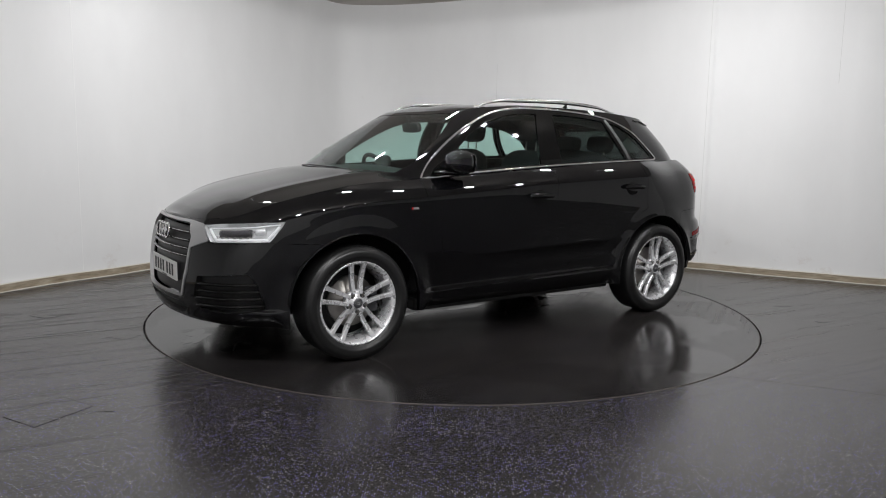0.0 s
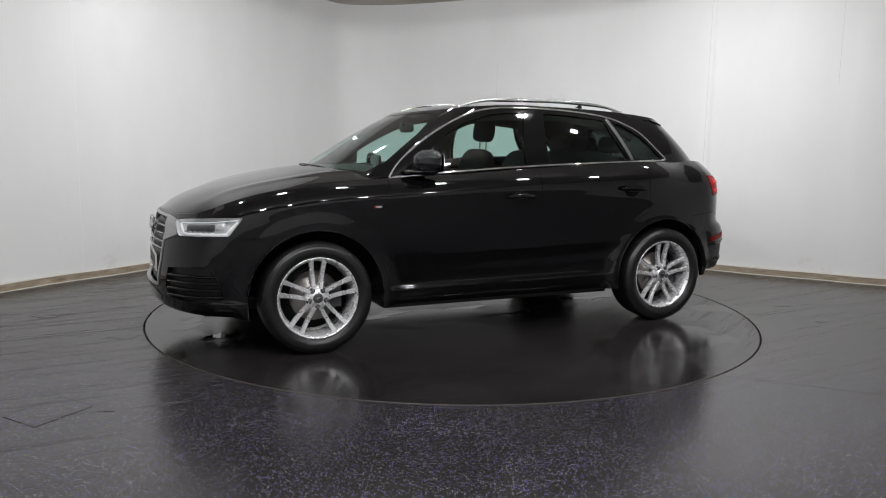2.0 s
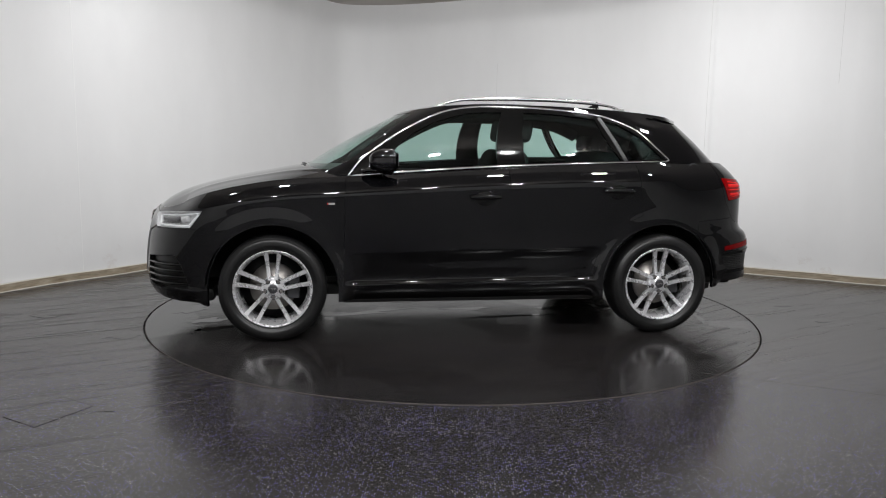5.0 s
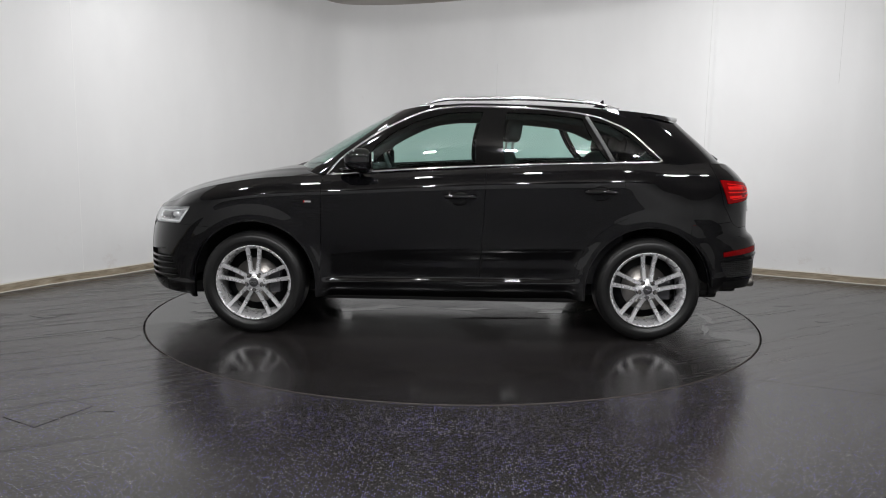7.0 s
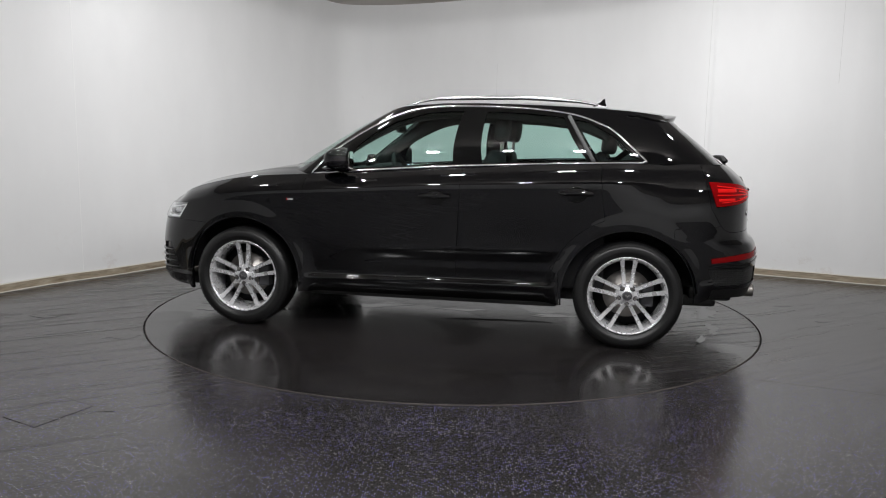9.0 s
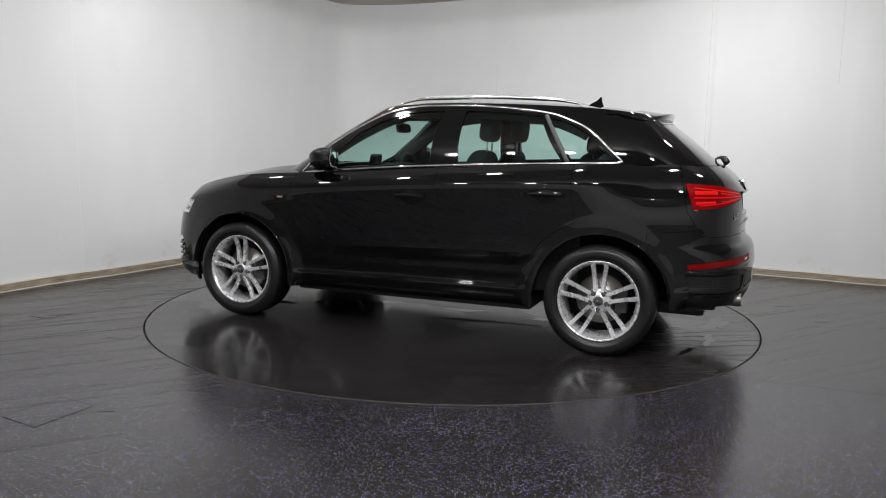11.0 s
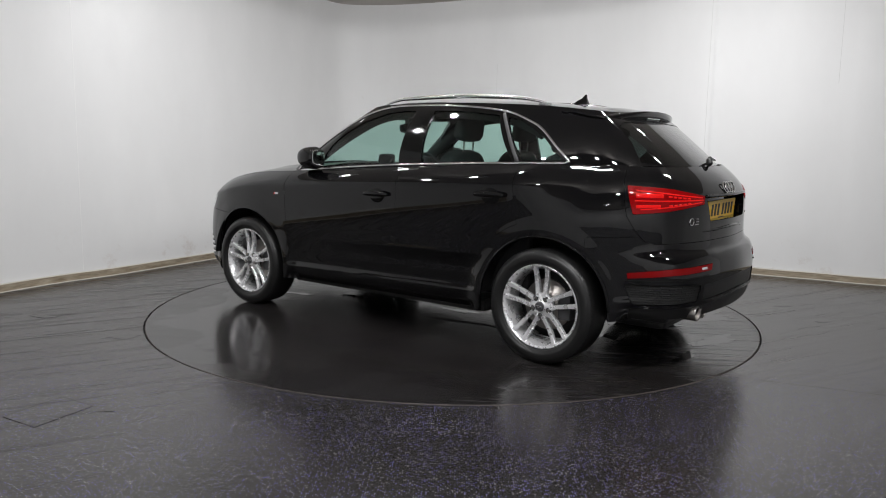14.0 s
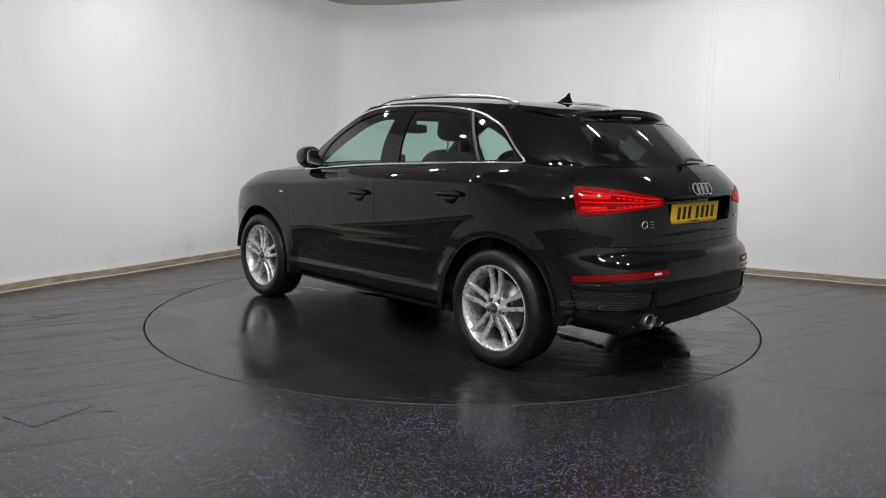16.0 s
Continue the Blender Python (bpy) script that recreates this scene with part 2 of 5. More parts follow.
WB = 1.3015
HUB_Z, HUB_Y, TYRE_R = 0.342, 0.873, 0.342
OUT_S, OUT_P, OUT_N = plan_curve([(2.205, 0), (2.185, 0.25), (2.13, 0.47), (2.0, 0.69), (1.86, 0.80), (1.62, 0.872), (1.3, 0.905), (0.9, 0.908), (0.3, 0.905),
                                  (-0.4, 0.905), (-0.9, 0.908), (-1.3, 0.905), (-1.62, 0.872), (-1.87, 0.812), (-2.04, 0.69), (-2.13, 0.46), (-2.165, 0.22), (-2.178, 0)])
if OUT_N[600, 1] < 0:
    OUT_N = -OUT_N
A_END = OUT_S[-1]
TOP_Z = pchip([-2.2, -2.0, -1.75, -1.4, -0.24, 0.82, 1.25, 1.55, 1.75, 1.92, 2.06, 2.2], [1.165, 1.165, 1.172, 1.168, 1.128, 1.058, 1.032, 0.985, 0.938, 0.888, 0.842, 0.820])
BOT_Z = pchip([-2.2, -1.9, -1.72, -1.5, -0.9, 0, 0.9, 1.5, 1.75, 1.95, 2.2], [0.335, 0.33, 0.305, 0.27, 0.262, 0.255, 0.255, 0.215, 0.228, 0.24, 0.25])
SIDE_IN = pchip([0, 0.06, 0.13, 0.16, 0.28, 0.40, 0.50, 0.62, 0.78, 0.865, 0.90, 0.95, 1.0], [0.100, 0.054, 0.040, 0.054, 0.043, 0.029, 0.019, 0.011, 0.003, 0.0, 0.013, 0.050, 0.108])
SIDE_IN_REAR = pchip([0, 0.06, 0.13, 0.16, 0.28, 0.40, 0.50, 0.62, 0.78, 0.865, 0.90, 0.95, 1.0], [0.085, 0.042, 0.030, 0.040, 0.034, 0.026, 0.018, 0.016, 0.036, 0.066, 0.085, 0.130, 0.190])
CREASE = pchip([0.24, 0.30, 0.36, 0.385, 0.41, 0.50], [0.0, -0.004, 0.002, 0.009, 0.006, 0.0])
CREASE_ALONG = pchip([-1.1, -0.95, -0.80, -0.45, 0.1, 0.65, 0.85], [0.0, 0.0, 0.8, 1.0, 0.7, 0.0, 0.0])
FRONT_IN = pchip([0.15, 0.22, 0.27, 0.34, 0.45, 0.6, 0.7, 0.76, 0.80, 0.83, 0.88], [0.17, 0.08, 0.03, 0.004, 0.0, 0.012, 0.03, 0.05, 0.075, 0.105, 0.15])
REAR_IN = pchip([0.2, 0.27, 0.34, 0.42, 0.55, 0.64, 0.68, 0.71, 0.75, 0.9, 1.0, 1.06, 1.12, 1.17], [0.16, 0.10, 0.03, 0.006, 0.0, 0.010, 0.028, 0.060, 0.070, 0.072, 0.083, 0.115, 0.17, 0.23])


def lerp_plan(a):
    a = np.clip(a, 0, A_END)
    x, y = np.interp(a, OUT_S, OUT_P[:, 0]), np.interp(a, OUT_S, OUT_P[:, 1])
    nx, ny = np.interp(a, OUT_S, OUT_N[:, 0]), np.interp(a, OUT_S, OUT_N[:, 1])
    k = np.hypot(nx, ny)
    return x, y, nx / k, ny / k


def body(a, v):
    """The lower body's left half: a runs from nose to tail along the outline, v from sill (0) to waist (1)."""
    a, v = np.broadcast_arrays(np.asarray(a, float), np.asarray(v, float))
    x, y, nx, ny = lerp_plan(a)
    zt, zb = TOP_Z(x), BOT_Z(x)
    z = zb + v * (zt - zb)
    end = np.clip((np.abs(nx) - 0.05) / 0.85, 0, 1)
    end = end * end * (3 - 2 * end)
    aft = np.clip((-1.10 - x) / 0.50, 0, 1)
    aft = aft * aft * (3 - 2 * aft)
    flank = SIDE_IN(v) * (1 - aft) + SIDE_IN_REAR(v) * aft - CREASE(v) * CREASE_ALONG(x)
    ins = flank * (1 - end) + np.where(nx > 0, FRONT_IN(z), REAR_IN(z)) * end
    for hx in (WB, -WB):
        r = np.hypot(x - hx, z - HUB_Z)
        flare = (1 - np.clip((r - 0.450) / 0.075, 0, 1)) * (1 - end) * np.clip((0.9 - v) / 0.1, 0, 1)
        ins = ins + flare * (np.minimum(ins, 0.024) - 0.006 - ins)
    return np.stack([x - nx * ins, np.maximum(y - ny * ins, 0), z], -1)


def body_z(a, z):
    x = lerp_plan(a)[0]
    return body(a, (z - BOT_Z(x)) / (TOP_Z(x) - BOT_Z(x)))


def a_of_x(x):
    """Outline length at the place x along the car's side."""
    i = np.argsort(OUT_P[:, 0])
    return np.interp(x, OUT_P[i, 0], OUT_S[i])


HOOD_Z = pchip([0.6, 1.0, 1.17, 1.34, 1.68, 1.93, 2.03, 2.10, 2.2], [1.135, 1.120, 1.102, 1.070, 1.003, 0.931, 0.882, 0.834, 0.819])

LOW_S, LOW_P, _ = plan_curve([(1.12, 0), (1.09, 0.35), (1.015, 0.60), (0.89, 0.762), (0.64, 0.794), (0, 0.80), (-0.8, 0.785), (-1.35, 0.738), (-1.66, 0.66), (-1.84, 0.5), (-1.915, 0.25), (-1.935, 0)], 700)
UP_S, UP_P, _ = plan_curve([(0.42, 0), (0.395, 0.3), (0.325, 0.5), (0.22, 0.602), (0.0, 0.625), (-0.4, 0.63), (-0.9, 0.612), (-1.2, 0.582), (-1.42, 0.535), (-1.50, 0.44), (-1.535, 0.22), (-1.545, 0)], 700)
ROOF_EDGE = pchip([-1.6, -1.5, -1.2, -0.8, -0.4, 0.0, 0.2, 0.3, 0.45], [1.470, 1.478, 1.508, 1.530, 1.540, 1.535, 1.522, 1.508, 1.49])
ROOF_Z = pchip([-1.6, -1.545, -1.2, -0.6, -0.2, 0.1, 0.25, 0.42], [1.482, 1.489, 1.535, 1.568, 1.566, 1.553, 1.536, 1.494])


U_KNOTS = [0.0, 0.20, 0.80, 1.0]


def corner_knots(S, P, front, back):
    at = lambda q: S[np.argmin(np.sum((P - np.array(q)) ** 2, 1))]
    return [0.0, at(front), at(back), S[-1]]


LOW_K = corner_knots(LOW_S, LOW_P, (0.88, 0.768), (-1.62, 0.67))
UP_K = corner_knots(UP_S, UP_P, (0.215, 0.606), (-1.40, 0.54))


def upper(u, v):
    """The glasshouse's left half: u from screen centre to tailgate centre (0 to 1), v from waist to roof edge."""
    u, v = np.broadcast_arrays(np.asarray(u, float), np.asarray(v, float))
    sl, su = np.interp(u, U_KNOTS, LOW_K), np.interp(u, U_KNOTS, UP_K)
    lx, ly = np.interp(sl, LOW_S, LOW_P[:, 0]), np.interp(sl, LOW_S, LOW_P[:, 1])
    ux, uy = np.interp(su, UP_S, UP_P[:, 0]), np.interp(su, UP_S, UP_P[:, 1])
    zl = TOP_Z(lx) - 0.004 + 0.06 * np.clip((lx - 0.86) / 0.26, 0, 1)
    zu = ROOF_EDGE(ux)
    z = zl + v * (zu - zl)
    bow = 4 * v * (1 - v)
    x, y = lx + v * (ux - lx), ly + v * (uy - ly)
    x = x + bow * (0.030 * np.clip((0.25 - u) / 0.15, 0, 1) - 0.012 * np.clip((u - 0.78) / 0.1, 0, 1))
    y = y + bow * 0.026 * np.clip(y / 0.6, 0, 1)
    return np.stack([x, y, z], -1)


_gu, _gv = np.meshgrid(np.linspace(0.12, 0.86, 600), np.linspace(-0.03, 1.0, 200), indexing="ij")
_gx = upper(_gu, _gv)


def uv_of(x, z):
    """Glasshouse coordinates of a place (x, z) on the car's side."""
    k = np.argmin(((_gx[..., 0] - x) ** 2 + (_gx[..., 2] - z) ** 2 + 1e3 * (_gx[..., 1] < 0.5)).ravel())
    u, v = _gu.ravel()[k], _gv.ravel()[k]
    for _ in range(6):
        p, pu, pv = upper(u, v), upper(u + 1e-3, v), upper(u, v + 1e-3)
        J = np.array([[pu[0] - p[0], pv[0] - p[0]], [pu[2] - p[2], pv[2] - p[2]]]) / 1e-3
        du = np.linalg.lstsq(J, np.array([x - p[0], z - p[2]]), rcond=None)[0]
        if np.abs(du).max() > 0.02:
            break
        u, v = u + du[0], v + du[1]
    return u, v
# ---- end of surface functions ----


# ---- the place ----
def ring_wall(name, pts, z0, z1, mat, thick, parent=None, samples=8):
    vs, fs = [], []
    P = np.array(pts, float)
    T = np.gradient(P, axis=0)
    T /= np.linalg.norm(T, axis=1)[:, None]
    N = np.c_[T[:, 1], -T[:, 0]]
    if np.sum(N * P) < 0:
        N = -N
    for p, nn in zip(P, N):
        q = p + nn * thick
        vs += [(p[0], p[1], z0), (p[0], p[1], z1), (q[0], q[1], z1), (q[0], q[1], z0)]
    for i in range(len(P) - 1):
        for k in range(4):
            m = (k + 1) % 4
            fs.append((i * 4 + k, i * 4 + m, i * 4 + 4 + m, i * 4 + 4 + k))
    fs += [(0, 1, 2, 3), tuple(len(vs) - 4 + k for k in range(4))[::-1]]
    return mesh_object(name, vs, fs, mat, parent, smooth=False)


def spline(pts, n=12):
    P = np.array([pts[0]] + list(pts) + [pts[-1]], float)
    out = []
    for i in range(1, len(P) - 2):
        for t in np.linspace(0, 1, n, endpoint=False):
            a, b, c, e = P[i - 1:i + 3]
            out.append(0.5 * (2 * b + (c - a) * t + (2 * a - 5 * b + 4 * c - e) * t * t + (3 * b - a - 3 * c + e) * t ** 3))
    out.append(P[-2])
    return np.array(out)


TABLE_R = 2.2415
WALL_PLAN = [(-5.3, -3.6), (-4.55, -1.6), (-3.725, 0.215), (-3.442, 0.757), (-3.193, 1.115), (-2.870, 1.695), (-2.498, 2.378), (-2.08, 3.25), (-1.70, 4.10), (-1.46, 4.43), (-1.10, 4.48), (-0.65, 4.38),
             (0.15, 4.0), (1.4, 3.2), (2.468, 2.245), (2.701, 2.110), (3.171, 1.815), (3.640, 1.592), (4.110, 1.340), (6.2, 0.45)]
walls = spline(WALL_PLAN)
tagged(ring_wall("wall_north", walls, -0.02, CEIL, WALL, 0.12), kind="structure")
tagged(ring_wall("baseboard", [p * (1 - 0.022 / np.linalg.norm(p)) for p in walls], 0.0, 0.064, TRIMWOOD, 0.02), "worn pale wooden skirting board along the curved white wall", kind="structure")
tagged(ring_wall("trim", [p * (1 - 0.022 / np.linalg.norm(p)) for p in walls], 0.064, 0.073, material("cream_bead", (0.72, 0.69, 0.62), 0.6), 0.014), "cream bead along the top of the skirting board", kind="structure")
tagged(ring_wall("trim", [p * (1 - 0.030 / np.linalg.norm(p)) for p in walls], 0.0, 0.008, material("cream_sealant", (0.66, 0.63, 0.56), 0.6), 0.010), "pale sealant line along the foot of the skirting board", kind="structure")
# unseen wall, made white to bounce light onto the floor and wall at right
east = spline([(6.2, 0.45), (6.7, -2.0), (6.6, -4.2)])
tagged(ring_wall("bounce_wall_east", east, -0.02, CEIL, WALL, 0.12), kind="structure")
rear = spline([(6.6, -4.2), (6.0, -7.2), (3.5, -8.5), (0.0, -8.8), (-4.6, -7.8), (-5.8, -5.6), (-5.3, -3.6)])
tagged(ring_wall("wall_south", rear, -0.02, CEIL, WALL, 0.12), kind="structure")


def floor_sheet():
    bm = bmesh.new()
    n = 128
    inner = [bm.verts.new(((TABLE_R + 0.012) * math.cos(2 * math.pi * i / n), (TABLE_R + 0.012) * math.sin(2 * math.pi * i / n), 0)) for i in range(n)]
    low = [bm.verts.new((v.co.x, v.co.y, -0.06)) for v in inner]
    outer = [bm.verts.new((11 * math.cos(2 * math.pi * i / n), 11 * math.sin(2 * math.pi * i / n) - 2, 0)) for i in range(n)]
    for i in range(n):
        j = (i + 1) % n
        bm.faces.new((inner[i], outer[i], outer[j], inner[j]))
        bm.faces.new((inner[i], inner[j], low[j], low[i]))
    bm.faces.new(low)
    ob = part("floor", bm, FLOOR)
    return tagged(ob, kind="structure")


floor = floor_sheet()
vs, fs = lathe_data([(0.0001, 0.0), (TABLE_R - 0.003, 0.0), (TABLE_R - 0.002, -0.001), (TABLE_R - 0.002, -0.05), (0.0001, -0.05)], 128)
turntable = mesh_object("turntable", [(x, -z, y) for x, y, z in vs], fs, TABLE, smooth=False)
tagged(turntable, "round dark vinyl-covered car turntable flush with the floor", "turntable")
vs, fs = lathe_data([(TABLE_R - 0.0018, -0.05), (TABLE_R - 0.0018, 0.0004), (TABLE_R + 0.0004, 0.0), (TABLE_R + 0.0004, -0.05)], 128)
mesh_object("edge_strip", [(x, -z, y) for x, y, z in vs], fs, material("edge_strip_metal", (0.11, 0.095, 0.085), 0.5), turntable, "thin worn metal edging round the turntable", False)
bm = bmesh.new()
box(bm, -7, 7.5, -9.2, 5.2, CEIL, CEIL + 0.1)
CEILING = material("pale_ceiling", (0.50, 0.47, 0.44), 0.9)
tagged(part("ceiling", bm, CEILING), kind="structure")



def strip_box(name, p, q, w, z0, z1, mat, label="", cat=""):
    """A long thin bar on plan from p to q."""
    p, q = np.array(p, float), np.array(q, float)
    L = np.linalg.norm(q - p)
    bm = bmesh.new()
    ang = math.degrees(math.atan2(q[1] - p[1], q[0] - p[0]))
    box(bm, 0, L, -w / 2, w / 2, z0, z1, 0, pose(p[0], p[1], 0, 0, 0, ang))
    ob = part(name, bm, mat)
    return tagged(ob, label, cat, kind="structure")


SEAM = material("wall_joint", (0.64, 0.64, 0.63), 0.8)
SEAM_PALE = material("filled_wall_joint", (0.84, 0.84, 0.83), 0.7)
for ratio, z0, z1 in ((-0.493, 0.08, CEIL), (0.0532, 1.75, 2.25), (0.3230, 0.08, CEIL), (0.4887, 1.9, CEIL)):
    side_of = walls[:, 0] - ratio * (walls[:, 1] + 5.866)
    k = int(np.nonzero(np.diff(np.sign(side_of)))[0][0])
    a_, b_ = walls[k], walls[k + 1]
    t_ = (b_ - a_) / np.linalg.norm(b_ - a_)
    c_ = a_ + (b_ - a_) * abs(side_of[k]) / (abs(side_of[k]) + abs(side_of[k + 1]))
    strip_box("wall_joint", c_ - t_ * 0.0022, c_ + t_ * 0.0022, 0.003, z0, z1, SEAM_PALE if ratio < 0 else SEAM)
strip_box("floor_joint", (1.434, -1.616), (4.4, -2.78), 0.003, 0.0, 0.0008, material("pale_joint", (0.07, 0.065, 0.062), 0.35))
strip_box("floor_joint", (-2.92, -1.315), (-2.387, -0.972), 0.003, 0.0, 0.0008, GROOVE)


def hatch(corner, along, across, n_edges):
    """A flush cover in the floor with dark cut edges."""
    c, u, w = np.array(corner), np.array(along), np.array(across)
    z = 0.0015
    vs = [(*c, z), (*(c + u), z), (*(c + u + w), z), (*(c + w), z)]
    vs += [(x, y, -0.01) for x, y, _ in vs]
    ob = mesh_object("floor_hatch", vs, [(0, 1, 2, 3), (0, 4, 5, 1), (1, 5, 6, 2), (2, 6, 7, 3), (3, 7, 4, 0)], FLOOR, smooth=False)
    tagged(ob, "square cut-out cover lying flush in the dark vinyl floor", "floor hatch", "covers in the floor")
    P = [c, c + u, c + u + w, c + w]
    for i in range(n_edges):
        p, q = P[i], P[(i + 1) % 4]
        L = np.linalg.norm(q - p)
        bm = bmesh.new()
        box(bm, 0, L, -0.0011, 0.0011, 0.0005, 0.0019, 0, pose(p[0], p[1], 0, 0, 0, math.degrees(math.atan2(q[1] - p[1], q[0] - p[0]))))
        part("cut_edge", bm, GROOVE, ob)


hatch((-2.052, -2.53), (0.129, 0.284), (0.211, -0.119), 4)
hatch((-2.877, -0.62), (-0.155, 0.075), (0.114, 0.159), 2)


def stain(x, y, rx, ry, seed):
    """A flat dark spill mark with an uneven outline."""
    rng = random.Random(seed)
    ph = [rng.uniform(0, 6.28) for _ in range(4)]
    pts = []
    for i in range(40):
        w = 2 * math.pi * i / 40
        k = 1 + 0.22 * math.sin(2 * w + ph[0]) + 0.16 * math.sin(3 * w + ph[1]) + 0.10 * math.sin(5 * w + ph[2]) + 0.06 * math.sin(9 * w + ph[3])
        pts.append((x + rx * k * math.cos(w), y + ry * k * math.sin(w)))
    vs = [(a, b, 0.0012) for a, b in pts] + [(a, b, 0.0002) for a, b in pts]
    fs = [tuple(range(40))] + [(i, i + 40, (i + 1) % 40 + 40, (i + 1) % 40) for i in range(40)]
    ob = mesh_object("floor_stain", vs, fs, STAIN, smooth=False)
    return tagged(ob, "small dark dried spill mark on the vinyl floor", "stain", "spill marks on the floor")


STAIN = material("dried_spill", (0.019, 0.0165, 0.0155), 0.25)
for k, (sx_, sy_, ra, rb) in enumerate(((-2.12, -1.07, 0.10, 0.05), (2.72, 0.30, 0.06, 0.03), (2.78, -0.25, 0.05, 0.03), (-1.62, -2.42, 0.03, 0.02))):
    stain(sx_, sy_, ra, rb, k)

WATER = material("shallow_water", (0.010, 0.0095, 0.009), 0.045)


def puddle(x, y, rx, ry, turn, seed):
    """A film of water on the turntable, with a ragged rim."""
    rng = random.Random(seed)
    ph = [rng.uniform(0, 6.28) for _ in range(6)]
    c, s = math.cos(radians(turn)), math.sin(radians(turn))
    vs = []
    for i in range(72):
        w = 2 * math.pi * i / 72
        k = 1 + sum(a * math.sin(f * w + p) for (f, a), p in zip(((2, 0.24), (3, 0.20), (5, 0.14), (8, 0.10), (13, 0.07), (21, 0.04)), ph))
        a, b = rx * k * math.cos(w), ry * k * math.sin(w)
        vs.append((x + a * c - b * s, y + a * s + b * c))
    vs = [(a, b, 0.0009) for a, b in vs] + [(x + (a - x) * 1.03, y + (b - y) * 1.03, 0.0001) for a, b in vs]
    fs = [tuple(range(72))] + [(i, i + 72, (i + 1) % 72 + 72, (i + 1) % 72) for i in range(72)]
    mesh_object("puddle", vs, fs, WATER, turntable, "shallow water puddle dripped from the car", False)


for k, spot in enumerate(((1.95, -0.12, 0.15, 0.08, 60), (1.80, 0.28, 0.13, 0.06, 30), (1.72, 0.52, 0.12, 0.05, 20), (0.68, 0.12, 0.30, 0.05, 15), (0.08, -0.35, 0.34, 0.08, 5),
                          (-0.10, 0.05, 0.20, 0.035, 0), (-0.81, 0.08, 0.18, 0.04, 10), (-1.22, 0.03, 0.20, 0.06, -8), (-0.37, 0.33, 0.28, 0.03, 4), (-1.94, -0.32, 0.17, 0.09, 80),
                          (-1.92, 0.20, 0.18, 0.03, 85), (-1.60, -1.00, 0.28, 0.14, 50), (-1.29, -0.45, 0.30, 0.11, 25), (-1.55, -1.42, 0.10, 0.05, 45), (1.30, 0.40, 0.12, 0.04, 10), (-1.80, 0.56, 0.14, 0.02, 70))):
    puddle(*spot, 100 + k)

# lamps
# the last three are unseen, added to brighten the south wall mirrored in the doors
LAMPS = [(x, y) for y in (-3.4, -0.9, 0.6) for x in (-2.4, -1.4, -0.4, 0.6, 1.6, 2.6)] + [(-3.0, -6.1), (0.4, -6.3), (3.4, -6.1)]


LAMP_CASE = material("lamp_case", (0.6, 0.6, 0.6), 0.5)


def flood_lamp(x, y):
    """A small floodlight under the ceiling, turned towards the nearer end wall."""
    tilt = 28 + 22 * (0.4 - y) / 3.8 if y > -5 else -20
    m = pose(x, y, CEIL - 0.16, tilt)
    bm = bmesh.new()
    box(bm, -0.17, 0.17, -0.10, 0.10, 0.004, 0.05, 0.008, m)
    ob = part("flood_lamp", bm, LAMP_CASE)
    tagged(ob, "small rectangular white floodlight hung under the ceiling", "floodlight", "floodlights under the ceiling")
    bm = bmesh.new()
    box(bm, x - 0.012, x + 0.012, y - 0.012, y + 0.012, CEIL - 0.14, CEIL, 0.003)
    part("bracket", bm, LAMP_CASE, ob)
    d = bpy.data.lights.new("flood_light", "AREA")
    d.shape, d.size, d.size_y, d.energy, d.color = "RECTANGLE", 0.15, 0.10, LAMP_WATTS * (2.4 if y < -5 else 0.84 if y < -3 else 0.60 if y < 0 else 0.46) * (1.0 if y < -5 else 0.6 if x < -2 else 0.88 if x < -1 or x > 2 else 1.0), (0.985, 0.985, 1.0)
    new("flood_light", d).matrix_world = m


for lx, ly in LAMPS:
    flood_lamp(lx, ly)


# ---- the car ----
car = new("car")
tagged(car, "black five-door compact SUV with silver alloy wheels on the turntable", "car")


def in_poly(P, poly):
    poly = np.asarray(poly, float)
    inside = np.zeros(len(P), bool)
    j = len(poly) - 1
    for i in range(len(poly)):
        a, b = poly[i], poly[j]
        c = ((a[1] > P[:, 1]) != (b[1] > P[:, 1]))
        with np.errstate(divide="ignore", invalid="ignore"):
            xi = (b[0] - a[0]) * (P[:, 1] - a[1]) / (b[1] - a[1]) + a[0]
        inside ^= c & (P[:, 0] < xi)
        j = i
    return inside


def to_poly(p, poly):
    a = np.asarray(poly, float)
    b = np.roll(a, -1, 0)
    d = b - a
    t = np.clip(np.sum((p - a) * d, 1) / (np.sum(d * d, 1) + 1e-12), 0, 1)
    q = a + d * t[:, None]
    k = np.argmin(np.sum((q - p) ** 2, 1))
    return q[k]


